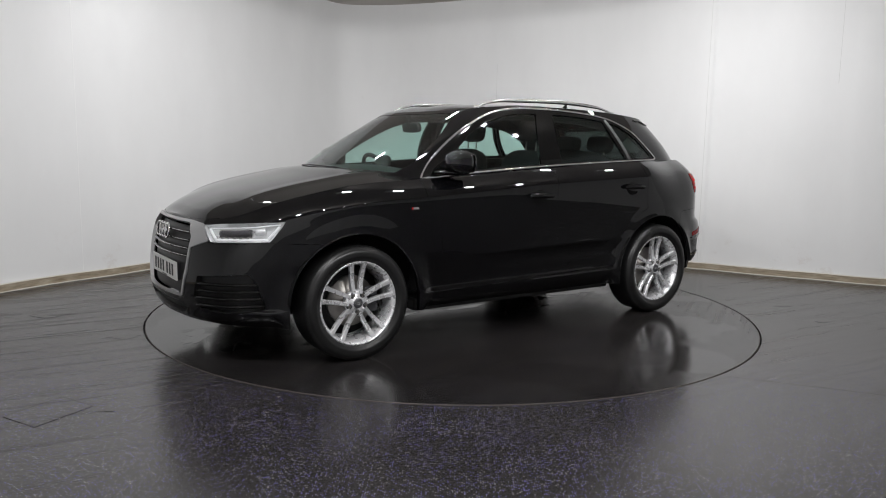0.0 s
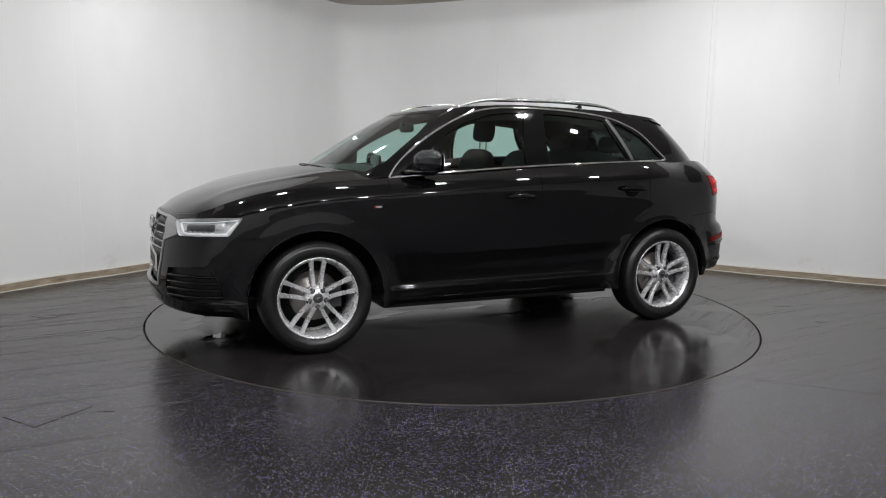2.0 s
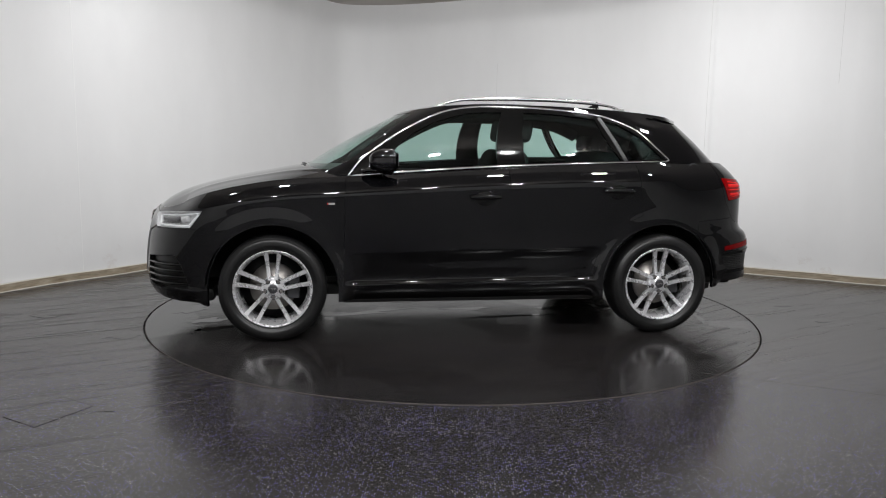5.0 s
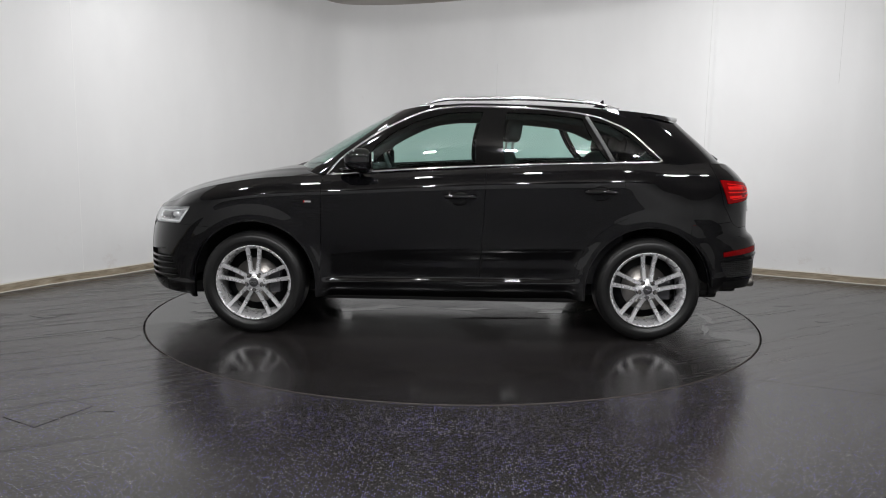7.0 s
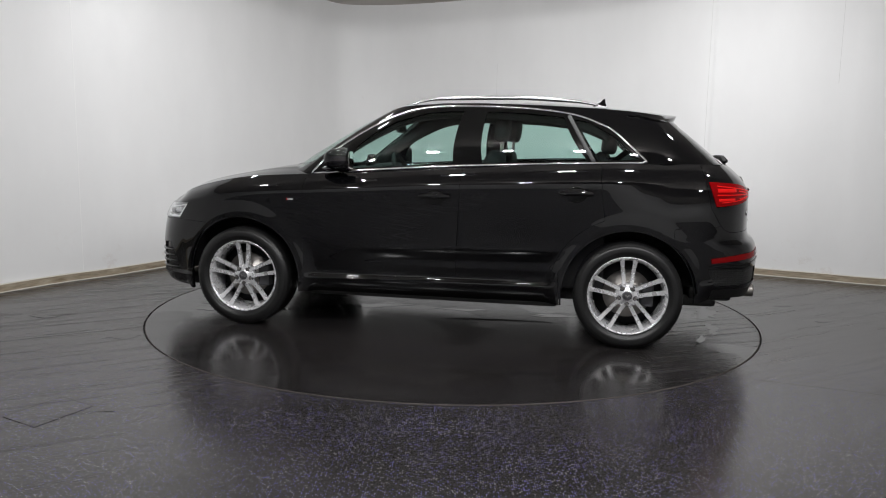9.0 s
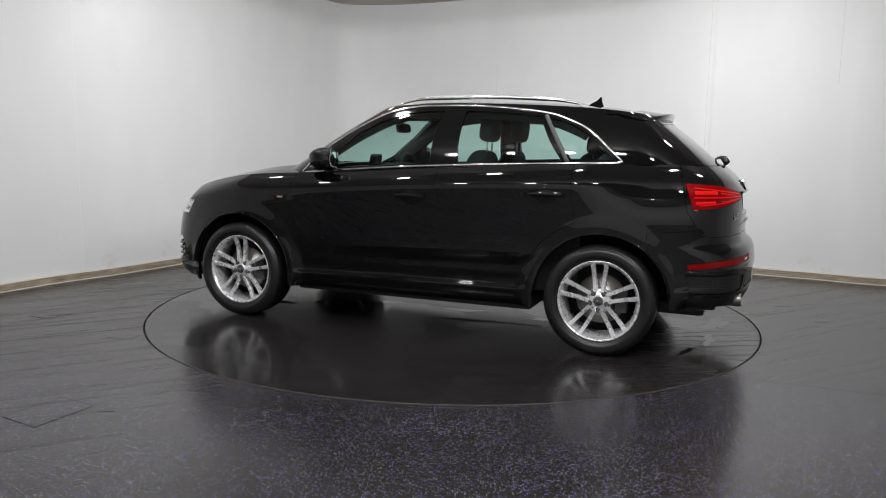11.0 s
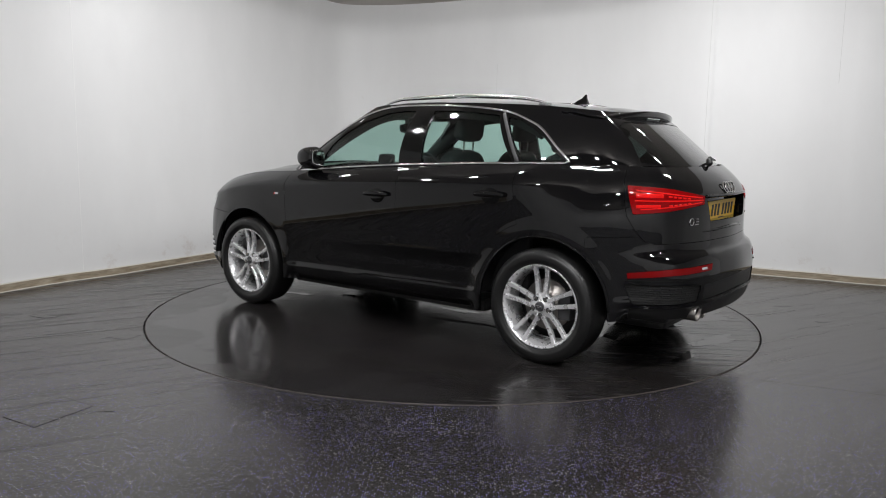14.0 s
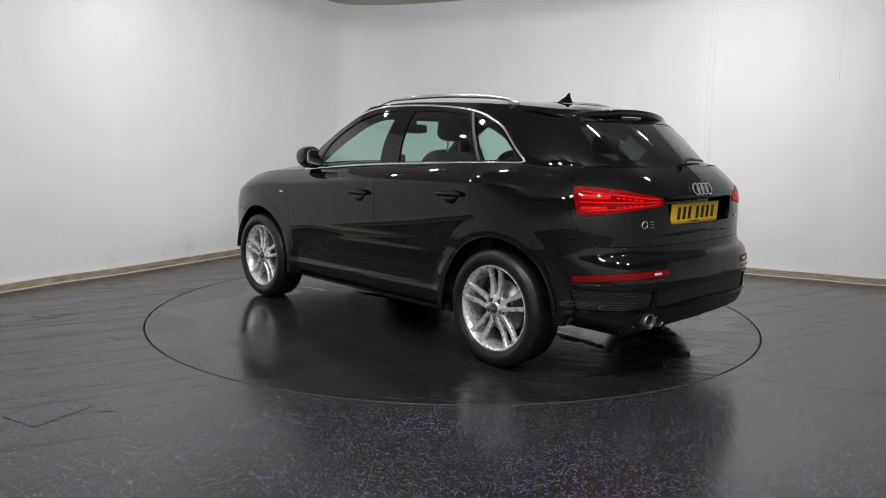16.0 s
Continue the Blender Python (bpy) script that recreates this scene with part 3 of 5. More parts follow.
def split_surface(C, surf, regions):
    """Grid C (n, m, 2) of surface coordinates, cut along regions [(name, polygon)]: returns name -> (verts, faces, normals)."""
    n, m = C.shape[:2]
    idx = np.arange(n * m).reshape(n, m)
    F = np.stack([idx[:-1, :-1], idx[1:, :-1], idx[1:, 1:], idx[:-1, 1:]], -1).reshape(-1, 4)
    flat = C.reshape(-1, 2).copy()
    cen = flat[F].mean(1)
    lab = np.full(len(F), -1)
    for k in range(len(regions) - 1, -1, -1):
        lab[in_poly(cen, regions[k][1])] = k
    lo = np.full(n * m, 99)
    hi = np.full(n * m, -99)
    for c in range(4):
        np.minimum.at(lo, F[:, c], np.where(lab < 0, 98, lab))
        np.maximum.at(hi, F[:, c], np.where(lab < 0, 98, lab))
    for i in np.nonzero(lo != hi)[0]:
        flat[i] = to_poly(flat[i], regions[lo[i]][1])
    V = surf(flat[:, 0], flat[:, 1])
    e = 0.004
    da = surf(flat[:, 0] + e, flat[:, 1]) - surf(flat[:, 0] - e, flat[:, 1])
    dz = surf(flat[:, 0], flat[:, 1] + e) - surf(flat[:, 0], flat[:, 1] - e)
    N = np.cross(da, dz)
    N /= np.linalg.norm(N, axis=1)[:, None] + 1e-9
    if np.sum(N[:, 1]) < 0:
        N = -N
    out = {}
    for k in list(range(len(regions))) + [-1]:
        name = regions[k][0] if k >= 0 else "rest"
        sel = F[lab == k]
        if len(sel):
            u, inv = np.unique(sel, return_inverse=True)
            f = inv.reshape(-1, 4)
            if name in out:
                v0, f0, n0 = out[name]
                out[name] = (np.vstack([v0, V[u]]), np.vstack([f0, f + len(v0)]), np.vstack([n0, N[u]]))
            else:
                out[name] = (V[u], f, N[u])
    return out


def panel(name, data, mat, parent, gap=0.0014, depth=0.022, lift=0.0, mirror=False, label=""):
    """A sheet panel with a shrunken outline and a folded-in edge."""
    V, F, N = (x.copy() for x in data)
    middle = np.abs(V[:, 1]) < 1e-3
    edges = {}
    for f in F:
        for i in range(4):
            a, b = int(f[i]), int(f[(i + 1) % 4])
            if a != b:
                edges.setdefault((min(a, b), max(a, b)), []).append((a, b))
    rim = [e[0] for e in edges.values() if len(e) == 1]
    rimv = {v for e in rim for v in e}
    acc = {v: [np.zeros(3), 0] for v in rimv}
    cen = V[F].mean(1)
    for fi, f in enumerate(F):
        for v in f:
            if int(v) in acc:
                acc[int(v)][0] += cen[fi]
                acc[int(v)][1] += 1
    V = V + N * lift
    moved = V.copy()
    for v, (s, c) in acc.items():
        dv = s / c + N[v] * lift - V[v]
        dv -= N[v] * np.dot(dv, N[v])
        k = np.linalg.norm(dv)
        if k > 1e-6 and not middle[v]:
            moved[v] = V[v] + dv / k * gap
    verts, faces = list(moved), [tuple(f) for f in F]
    if depth:
        low = {}
        for v in rimv:
            low[v] = len(verts)
            verts += [moved[v] - N[v] * 0.0004, moved[v] - N[v] * depth]
        for a, b in rim:
            if not (middle[a] and middle[b]):
                faces.append((low[a], low[a] + 1, low[b] + 1, low[b]))
    verts = np.array(verts)
    if mirror == "both":
        n = len(verts)
        verts = np.vstack([verts, verts * (1, -1, 1)])
        faces = faces + [tuple(i + n for i in f[::-1]) for f in faces]
    elif mirror:
        verts = verts * (1, -1, 1)
        faces = [f[::-1] for f in faces]
    faces = [tuple(dict.fromkeys(f)) for f in faces]
    faces = [f for f in faces if len(f) > 2]
    ob = mesh_object(name, verts, faces, mat, parent, label)
    return ob


def grid(a0, a1, na, z0, z1, nz):
    A, Z = np.meshgrid(np.linspace(a0, a1, na), np.linspace(z0, z1, nz), indexing="ij")
    return np.stack([A, Z], -1)


RED = material("red_lamp_lens", (0.22, 0.002, 0.003), 0.25, 0.0, 0.45, 0.02, 0.0)
RED_BRIGHT = material("bright_red_light_guide", (0.48, 0.007, 0.007), 0.25, 0.0, 0.45, 0.02, 0.0)
RED_BRIGHT.node_tree.nodes["Principled BSDF"].inputs["Emission Color"].default_value = (1.0, 0.012, 0.01, 1)
RED_BRIGHT.node_tree.nodes["Principled BSDF"].inputs["Emission Strength"].default_value = 0.28
RED_DARK = material("dark_red_reflector", (0.20, 0.002, 0.003), 0.2, 0.0, 0.45, 0.02, 0.0)
LAMP_SILVER = material("lamp_bright_housing", (0.86, 0.87, 0.88), 0.25, 0.35)
LAMP_DARK = material("lamp_dark_housing", (0.06, 0.06, 0.065), 0.3)
LIGHT_GUIDE = material("white_light_guide", (0.9, 0.92, 0.93), 0.3)
LIGHT_GUIDE.node_tree.nodes["Principled BSDF"].inputs["Emission Color"].default_value = (1, 1, 1, 1)
LIGHT_GUIDE.node_tree.nodes["Principled BSDF"].inputs["Emission Strength"].default_value = 0.10
PLATE_YELLOW = material("yellow_plate", (0.88, 0.54, 0.015), 0.35)
PLATE_WHITE = material("white_plate", (0.72, 0.72, 0.70), 0.35)
INK = material("plate_ink", (0.012, 0.012, 0.012), 0.5)
MIRROR = material("mirror_silver", (0.9, 0.9, 0.9), 0.01, 1.0)
HONEY = material("honeycomb_plastic", (0.012, 0.012, 0.012), 0.4)
_n, _l, _b = nodes_of(HONEY)
_t, _x, _c, _v = (_n.new(k) for k in ("ShaderNodeTexCoord", "ShaderNodeSeparateXYZ", "ShaderNodeCombineXYZ", "ShaderNodeTexBrick"))
_l.new(_t.outputs["Object"], _x.inputs[0])
_l.new(math_node(_n, _l, "SUBTRACT", _x.outputs[1], _x.outputs[0]), _c.inputs[0])
_l.new(_x.outputs[2], _c.inputs[1])
_l.new(_c.outputs[0], _v.inputs["Vector"])
for _k, _q in (("Scale", 1.0), ("Mortar Size", 0.0028), ("Mortar Smooth", 0.6), ("Brick Width", 0.027), ("Row Height", 0.0125)):
    _v.inputs[_k].default_value = _q
bump(_n, _l, _b, _v.outputs["Fac"], 1.0, 0.008)

END = A_END + 0.02
ARCH_R = 0.412


def side(pts):
    """Side-view places (x, z) as outline coordinates (a, z)."""
    return [(float(a_of_x(x)), z) for x, z in pts]


def arch(hx, r=ARCH_R):
    """The wheel opening, as a closed outline reaching below the sill."""
    p = [(hx + r * math.cos(w), HUB_Z + r * math.sin(w)) for w in np.linspace(-0.05, math.pi + 0.05, 60)]
    return side(p + [(hx - r, -0.2), (hx + r, -0.2)])


door_arch = [(-WB + 0.497 * math.cos(w), HUB_Z + 0.497 * math.sin(w)) for w in np.linspace(1.25, 0.16, 14)]
REGIONS = [
    ("headlight", [(0.491, 0.799), (0.62, 0.811), (0.781, 0.820), (1.049, 0.836), (1.034, 0.808), (0.965, 0.724), (0.80, 0.717), (0.580, 0.709)]),
    ("grille", [(-0.02, 0.802), (0.345, 0.798), (0.412, 0.725), (0.404, 0.66), (0.390, 0.55), (0.342, 0.402), (0.31, 0.390), (-0.02, 0.390)]),
    ("grille_frame", [(-0.02, 0.816), (0.353, 0.814), (0.486, 0.803), (0.565, 0.713), (0.424, 0.669), (0.408, 0.53), (0.358, 0.385), (0.32, 0.378), (-0.02, 0.378)]),
    ("fog_grille", [(0.50, 0.515), (0.66, 0.530), (0.84, 0.546), (0.885, 0.488), (0.935, 0.345), (0.70, 0.318), (0.52, 0.333), (0.46, 0.385)]),
    ("lower_intake", [(-0.02, 0.352), (0.34, 0.352), (0.40, 0.318), (0.34, 0.283), (-0.02, 0.283)]),
    ("hole", arch(WB)),
    ("hole", arch(-WB)),
    ("front_bumper", [(-0.02, 0.0), (1.42, 0.0), (1.42, 0.700), (1.171, 0.707), (0.967, 0.718), (0.80, 0.711), (0.58, 0.703), (0.48, 0.80), (0.35, 0.8145), (-0.02, 0.8165)]),
    ("bonnet_lip", [(-0.02, 0.8), (0.488, 0.797), (0.488, 1.3), (-0.02, 1.3)]),
    ("front_door", side([(0.862, 0.350), (0.852, 0.6), (0.847, 0.97), (0.835, 1.3), (-0.235, 1.3), (-0.226, 1.1), (-0.193, 0.378)])),
    ("rear_door", side([(-0.193, 0.378), (-0.226, 1.1), (-0.235, 1.3), (-1.10, 1.35), (-1.112, 1.065), (-1.139, 0.84)] + door_arch + [(-0.83, 0.402)])),
    ("sill", side([(0.905, -0.1), (0.905, 0.50), (0.862, 0.350), (-0.193, 0.378), (-0.83, 0.402), (-0.86, 0.5), (-0.905, -0.1)])),
    ("taillight", [(4.573, 1.066), (4.74, 1.058), (4.908, 1.047), (5.194, 1.006), (5.176, 0.960), (4.848, 0.928), (4.618, 0.911), (4.592, 0.992)]),
    ("plate_recess", [(5.215, 0.998), (5.26, 0.862), (END, 0.862), (END, 1.003)]),
    ("tailgate", [(4.545, 1.4), (4.552, 1.094), (4.566, 0.99), (4.584, 0.902), (4.644, 0.815), (4.685, 0.772), (4.748, 0.752), (4.982, 0.752), (END, 0.752), (END, 1.4)]),
    ("reflector", [(4.600, 0.592), (4.74, 0.610), (4.871, 0.624), (5.187, 0.634), (5.172, 0.597), (4.871, 0.586), (4.607, 0.560)]),
    ("honeycomb", [(4.584, 0.528), (4.64, 0.415), (5.053, 0.430), (5.075, 0.520), (4.9, 0.535)]),
    ("honeycomb", [(5.10, 0.432), (5.105, 0.522), (END, 0.540), (END, 0.452)]),
    ("diffuser", [(4.60, -0.1), (4.62, 0.395), (5.05, 0.405), (END, 0.43), (END, -0.1)]),
    ("rear_bumper", [(4.33, -0.1), (4.36, 0.772), (4.663, 0.793), (4.685, 0.772), (4.748, 0.752), (END, 0.752), (END, -0.1)]),
    ("front_wing", side([(2.3, 0.65), (0.5, 0.0), (0.9, 0.0), (0.862, 0.350), (0.852, 0.6), (0.847, 0.97), (0.835, 1.3)]) + [(0.45, 1.3), (0.45, 0.6)]),
    ("rear_wing", [(3.0, -0.2), (3.0, 1.4), (4.7, 1.4), (4.7, -0.2)]),
]
NA, NV = 420, 84
Ag, Vg = np.meshgrid(np.linspace(0, A_END, NA), np.linspace(0, 1, NV), indexing="ij")
SKIN = split_surface(np.stack([Ag, body(Ag, Vg)[..., 2]], -1), body_z, REGIONS)

panels = {}
for nm, mat, lift, lab in [("front_bumper", PAINT, 0.0, ""), ("rear_bumper", PAINT, 0.0, ""), ("bonnet_lip", PAINT, 0.0, ""), ("tailgate", PAINT, 0.0, ""),
                           ("grille", PLASTIC, -0.035, "black radiator grille backing"), ("grille_frame", SILVER, 0.006, "silver single-frame grille surround"),
                           ("lower_intake", PLASTIC, -0.03, "black slot intake below the grille"),
                           ("diffuser", PLASTIC, -0.006, "black plastic rear diffuser"), ("plate_recess", PAINT, -0.070, "")]:
    panels[nm] = panel(nm, SKIN[nm], mat, car, lift=lift, mirror="both", depth=0.05 if nm == "grille" else lift if nm in ("lower_intake", "plate_recess") else 0.022, label=lab)
for mir in (False, True):
    for nm, mat, lift, dep in [("front_wing", PAINT, 0, 0.022), ("front_door", PAINT, 0, 0.03), ("rear_door", PAINT, 0, 0.03), ("sill", PAINT, 0, 0.03), ("rear_wing", PAINT, 0, 0.022)]:
        panels[nm, mir] = panel(nm, SKIN[nm], mat, car, mirror=mir, depth=dep)
    fog = panel("fog_grille", SKIN["fog_grille"], PLASTIC, car, lift=-0.03, depth=-0.03, mirror=mir, label="black slatted lower air intake")
    panel("honeycomb_grille", SKIN["honeycomb"], HONEY, car, lift=-0.008, mirror=mir, label="black honeycomb bumper insert")
    panel("rear_reflector", SKIN["reflector"], RED_DARK, car, lift=0.003, mirror=mir, label="dark red bumper reflector")
    sy = -1 if mir else 1
    # headlight: clear lens over a bright housing
    hl = panel("headlight", SKIN["headlight"], LAMP_SILVER, car, lift=-0.045, depth=-0.045, mirror=mir, label="clear LED headlight with silver housing")
    panel("lens", SKIN["headlight"], LENS, hl, lift=0.001, depth=0.0, mirror=mir)

    def strip(name, pts, r, mat, parent, lift, flat=1.0, surf=body_z):
        P = np.array([surf(a, z) for a, z in pts])
        N = np.array([np.cross(surf(a + 0.004, z) - surf(a - 0.004, z), surf(a, z + 0.004) - surf(a, z - 0.004)) for a, z in pts])
        N /= np.linalg.norm(N, axis=1)[:, None]
        N *= np.sign(N[:, 1] + N[:, 0] * np.sign(P[:, 0]))[:, None]
        P = (P + N * lift) * (1, sy, 1)
        v, f = tube_data(P, r, 8, flat)
        return mesh_object(name, v, f, mat, parent)

    def line(a0, z0, a1, z1, n=14):
        return [(a0 + (a1 - a0) * i / (n - 1), z0 + (z1 - z0) * i / (n - 1)) for i in range(n)]

    strip("light_guide", line(0.53, 0.790, 1.02, 0.820), 0.004, LIGHT_GUIDE, hl, -0.018)
    strip("light_guide", line(0.60, 0.728, 0.95, 0.737), 0.006, LIGHT_GUIDE, hl, -0.016)
    strip("light_guide", line(0.95, 0.742, 1.015, 0.810), 0.007, LIGHT_GUIDE, hl, -0.016)
    strip("light_guide", line(0.535, 0.785, 0.60, 0.73), 0.008, LIGHT_GUIDE, hl, -0.02)
    strip("lamp_reflector", line(0.62, 0.770, 0.84, 0.778), 0.020, LAMP_DARK, hl, -0.03)
    strip("projector", line(0.87, 0.782, 0.93, 0.786, 6), 0.020, LAMP_SILVER, hl, -0.026)
    for k in range(6):
        strip("lamp_cell", line(0.61 + 0.045 * k, 0.741 + 0.001 * k, 0.632 + 0.045 * k, 0.742 + 0.001 * k, 4), 0.008, CHROME, hl, -0.02)
    # tail lamp
    tl = panel("taillight", SKIN["taillight"], RED, car, lift=0.004, depth=0.03, mirror=mir, label="glossy red wrap-around tail lamp")
    strip("light_guide", line(4.63, 1.040, 5.16, 0.997), 0.006, RED_BRIGHT, tl, 0.0)
    strip("light_guide", line(4.625, 0.985, 5.165, 0.984), 0.005, RED_BRIGHT, tl, 0.0015)
    strip("light_guide", line(4.66, 0.938, 5.15, 0.972), 0.005, RED_BRIGHT, tl, 0.0005)
    strip("lamp_glow_panel", line(4.63, 1.013, 4.80, 1.012, 8), 0.021, RED_BRIGHT, tl, -0.012)
    strip("lamp_glow_panel", line(4.635, 0.953, 4.78, 0.957, 8), 0.017, RED_BRIGHT, tl, -0.010)
    for k in range(5):
        strip("lamp_cell", line(4.84 + 0.042 * k, 1.008 - 0.003 * k, 4.868 + 0.042 * k, 1.006 - 0.003 * k, 4), 0.006, RED_BRIGHT, tl, 0.001)
        strip("lamp_cell", line(4.84 + 0.042 * k, 0.958 + 0.002 * k, 4.868 + 0.042 * k, 0.960 + 0.002 * k, 4), 0.006, RED_BRIGHT, tl, 0.001)
    # lower intake slats and edge
    for k, z in enumerate((0.485, 0.445, 0.405, 0.362)):
        strip("slat", line(0.50 - 0.005 * k, z - 0.012, 0.885 + 0.014 * k, z, 18), 0.010, GLOSSBLACK, fog, -0.008, 1.0)
    strip("reverse_lamp", line(5.075, 0.611, 5.125, 0.613, 6), 0.009, LAMP_SILVER, car, 0.000, 0.5)
    strip("reflector_trim", line(4.59, 0.548, 5.16, 0.572, 24), 0.004, GLOSSBLACK, car, 0.002)
    strip("wheel_arch_lip", [(float(a_of_x(WB + 0.414 * math.cos(w))), HUB_Z + 0.414 * math.sin(w)) for w in np.linspace(0.02, 3.1, 40)], 0.006, PAINT, car, -0.004)
    strip("wheel_arch_lip", [(float(a_of_x(-WB + 0.414 * math.cos(w))), HUB_Z + 0.414 * math.sin(w)) for w in np.linspace(0.02, 3.1, 40)], 0.006, PAINT, car, -0.004)
    # door handles in their bowls
    for nm, x0, z in (("front_door", -0.058, 0.936), ("rear_door", -0.962, 0.980)):
        a0 = float(a_of_x(x0))
        door = panels[nm, mir]
        bm = bmesh.new()
        bmesh.ops.create_uvsphere(bm, u_segments=24, v_segments=12, radius=1.0)
        c = body_z(a0, z - 0.006)
        for v in bm.verts:
            v.co = Vector((c[0] + v.co.x * 0.068, (c[1] - 0.002 + v.co.y * 0.009) * sy, c[2] + v.co.z * 0.052))
        part("handle_bowl", bm, GLOSSBLACK, door, "recessed black handle bowl", True)
        pts = [(a0 - 0.105 + 0.21 * i / 15, z + 0.004 * math.sin(math.pi * i / 15)) for i in range(16)]
        strip("door_handle", pts, [0.010 + 0.009 * math.sin(math.pi * i / 15) ** 0.5 for i in range(16)], PAINT, door, 0.020, 0.7)
    # badge bars on the wing
    c = body_z(float(a_of_x(0.935)), 0.888)
    for k, (dx, w, mt) in enumerate(((0.021, 0.003, RED_BRIGHT), (-0.004, 0.020, CHROME))):
        bm = bmesh.new()
        box(bm, c[0] + dx - w, c[0] + dx + w, (c[1] - 0.002) * sy, (c[1] + 0.003) * sy, 0.882, 0.895, 0.001)
        part("badge_bar", bm, mt, panels["front_wing", mir], "small silver and red wing badge")

# grille slats
for z in (0.745, 0.700, 0.655, 0.612):
    P = [(body_z(abs(a), z) - (0.018, 0, 0)) * (1, np.sign(a) if a else 1, 1) for a in np.linspace(-0.375, 0.375, 31)]
    v, f = tube_data(P, 0.008, 8, 1.0)
    mesh_object("slat", v, f, GLOSSBLACK, panels["grille"])
    v, f = tube_data([p + (0.0085, 0, 0.0035) for p in P], 0.0016, 6)
    mesh_object("slat_edge", v, f, CHROME, panels["grille"])


def torus_data(R, r, n=36, k=10):
    vs, fs = [], []
    for i in range(n):
        a = 2 * math.pi * i / n
        for j in range(k):
            b = 2 * math.pi * j / k
            vs.append((r * math.sin(b), (R + r * math.cos(b)) * math.cos(a), (R + r * math.cos(b)) * math.sin(a)))
            fs.append((i * k + j, ((i + 1) % n) * k + j, ((i + 1) % n) * k + (j + 1) % k, i * k + (j + 1) % k))
    return vs, fs


def emblem(c, R, step, tilt, parent):
    for i in range(4):
        vs, fs = torus_data(R, R * 0.15)
        m = Matrix.Translation((c[0], c[1] + (i - 1.5) * step, c[2])) @ pose(0, 0, 0, 0, tilt, 0)
        mesh_object("emblem_ring", [m @ Vector(v) for v in vs], fs, CHROME, parent)


emblem(body_z(0.0, 0.735) + (0.006, 0, 0), 0.042, 0.058, -8, panels["grille"])
emblem(body_z(A_END, 1.045) + (-0.006, 0, 0), 0.033, 0.046, 22, panels["tailgate"])


def number_plate(x, z, tilt, mat, label):
    """A plate with seven plain bars, facing along x."""
    s = 1 if x > 0 else -1
    m = pose(x, 0, z, 0, tilt, 0)
    bm = bmesh.new()
    box(bm, -0.004, 0.004, -0.26, 0.26, -0.0555, 0.0555, 0.003, m)
    ob = part("number_plate", bm, mat, car, label)
    y = -0.212
    for k in range(7):
        if k == 4:
            y += 0.028
        bm = bmesh.new()
        box(bm, s * 0.0042, s * 0.0052, y + 0.004, y + 0.037, -0.035, 0.035, 0, m)
        part("plate_bar", bm, INK, ob)
        y += 0.0575
    for yy in (-0.235, 0.235):
        bm = bmesh.new()
        box(bm, s * 0.004, s * 0.0065, yy - 0.006, yy + 0.006, -0.006, 0.006, 0.002, m)
        part("plate_screw", bm, mat, ob)
    bm = bmesh.new()
    box(bm, s * 0.0042, s * 0.0052, -0.05, 0.05, -0.0515, -0.0455, 0, m)
    part("plate_bar", bm, INK, ob)


number_plate(2.168, 0.510, 0, PLATE_WHITE, "white front number plate with dark bars")
number_plate(-2.042, 0.912, -4, PLATE_YELLOW, "yellow rear number plate with dark bars")
bm = bmesh.new()
box(bm, 2.120, 2.1635, -0.255, 0.255, 0.458, 0.562, 0.006)
part("plate_holder", bm, PLASTIC, panels["grille"])

# tailgate details: dark bars for lettering, grip recess, trim above the plate
tv, tf = torus_data(0.019, 0.0042, 28, 8)
c = body_z(A_END - 0.515 * 1.05, 0.866)
mb = Matrix.Translation(tuple(c)) @ pose(0, 0, 0, 0, 0, -14)
mesh_object("badge_ring", [mb @ Vector(q) for q in tv], tf, CHROME, panels["tailgate"])
for y0, y1, z in ((0.482, 0.450, 0.881), (0.476, 0.450, 0.866), (0.482, 0.450, 0.851), (-0.43, -0.50, 0.872)):
    big = y0 > 0
    a = [A_END - abs(yy) * 1.05 for yy in (y0, y1)]
    sy = 1 if big else -1
    strip("badge_bar", line(a[0], z, a[1], z, 5), 0.004 if big else 0.006, CHROME, panels["tailgate"], 0.001, 0.5)
P = [(body_z(A_END - abs(q), 0.818 - 0.012 * abs(q) / 0.4)) * (1, 1 if q >= 0 else -1, 1) for q in np.linspace(-0.42, 0.42, 31)]
v, f = tube_data(P, [0.002 + 0.011 * math.cos(q / 0.42 * math.pi / 2) for q in np.linspace(-0.42, 0.42, 31)], 8, 0.6)
mesh_object("grip_recess", v, f, GLOSSBLACK, panels["tailgate"])
P = [(body_z(A_END - abs(q), 1.003) - (0.004, 0, 0)) * (1, 1 if q >= 0 else -1, 1) for q in np.linspace(-0.375, 0.375, 31)]
v, f = tube_data(P, 0.010, 8, 1.0)
mesh_object("trim_bar", v, f, GLOSSBLACK, panels["tailgate"])


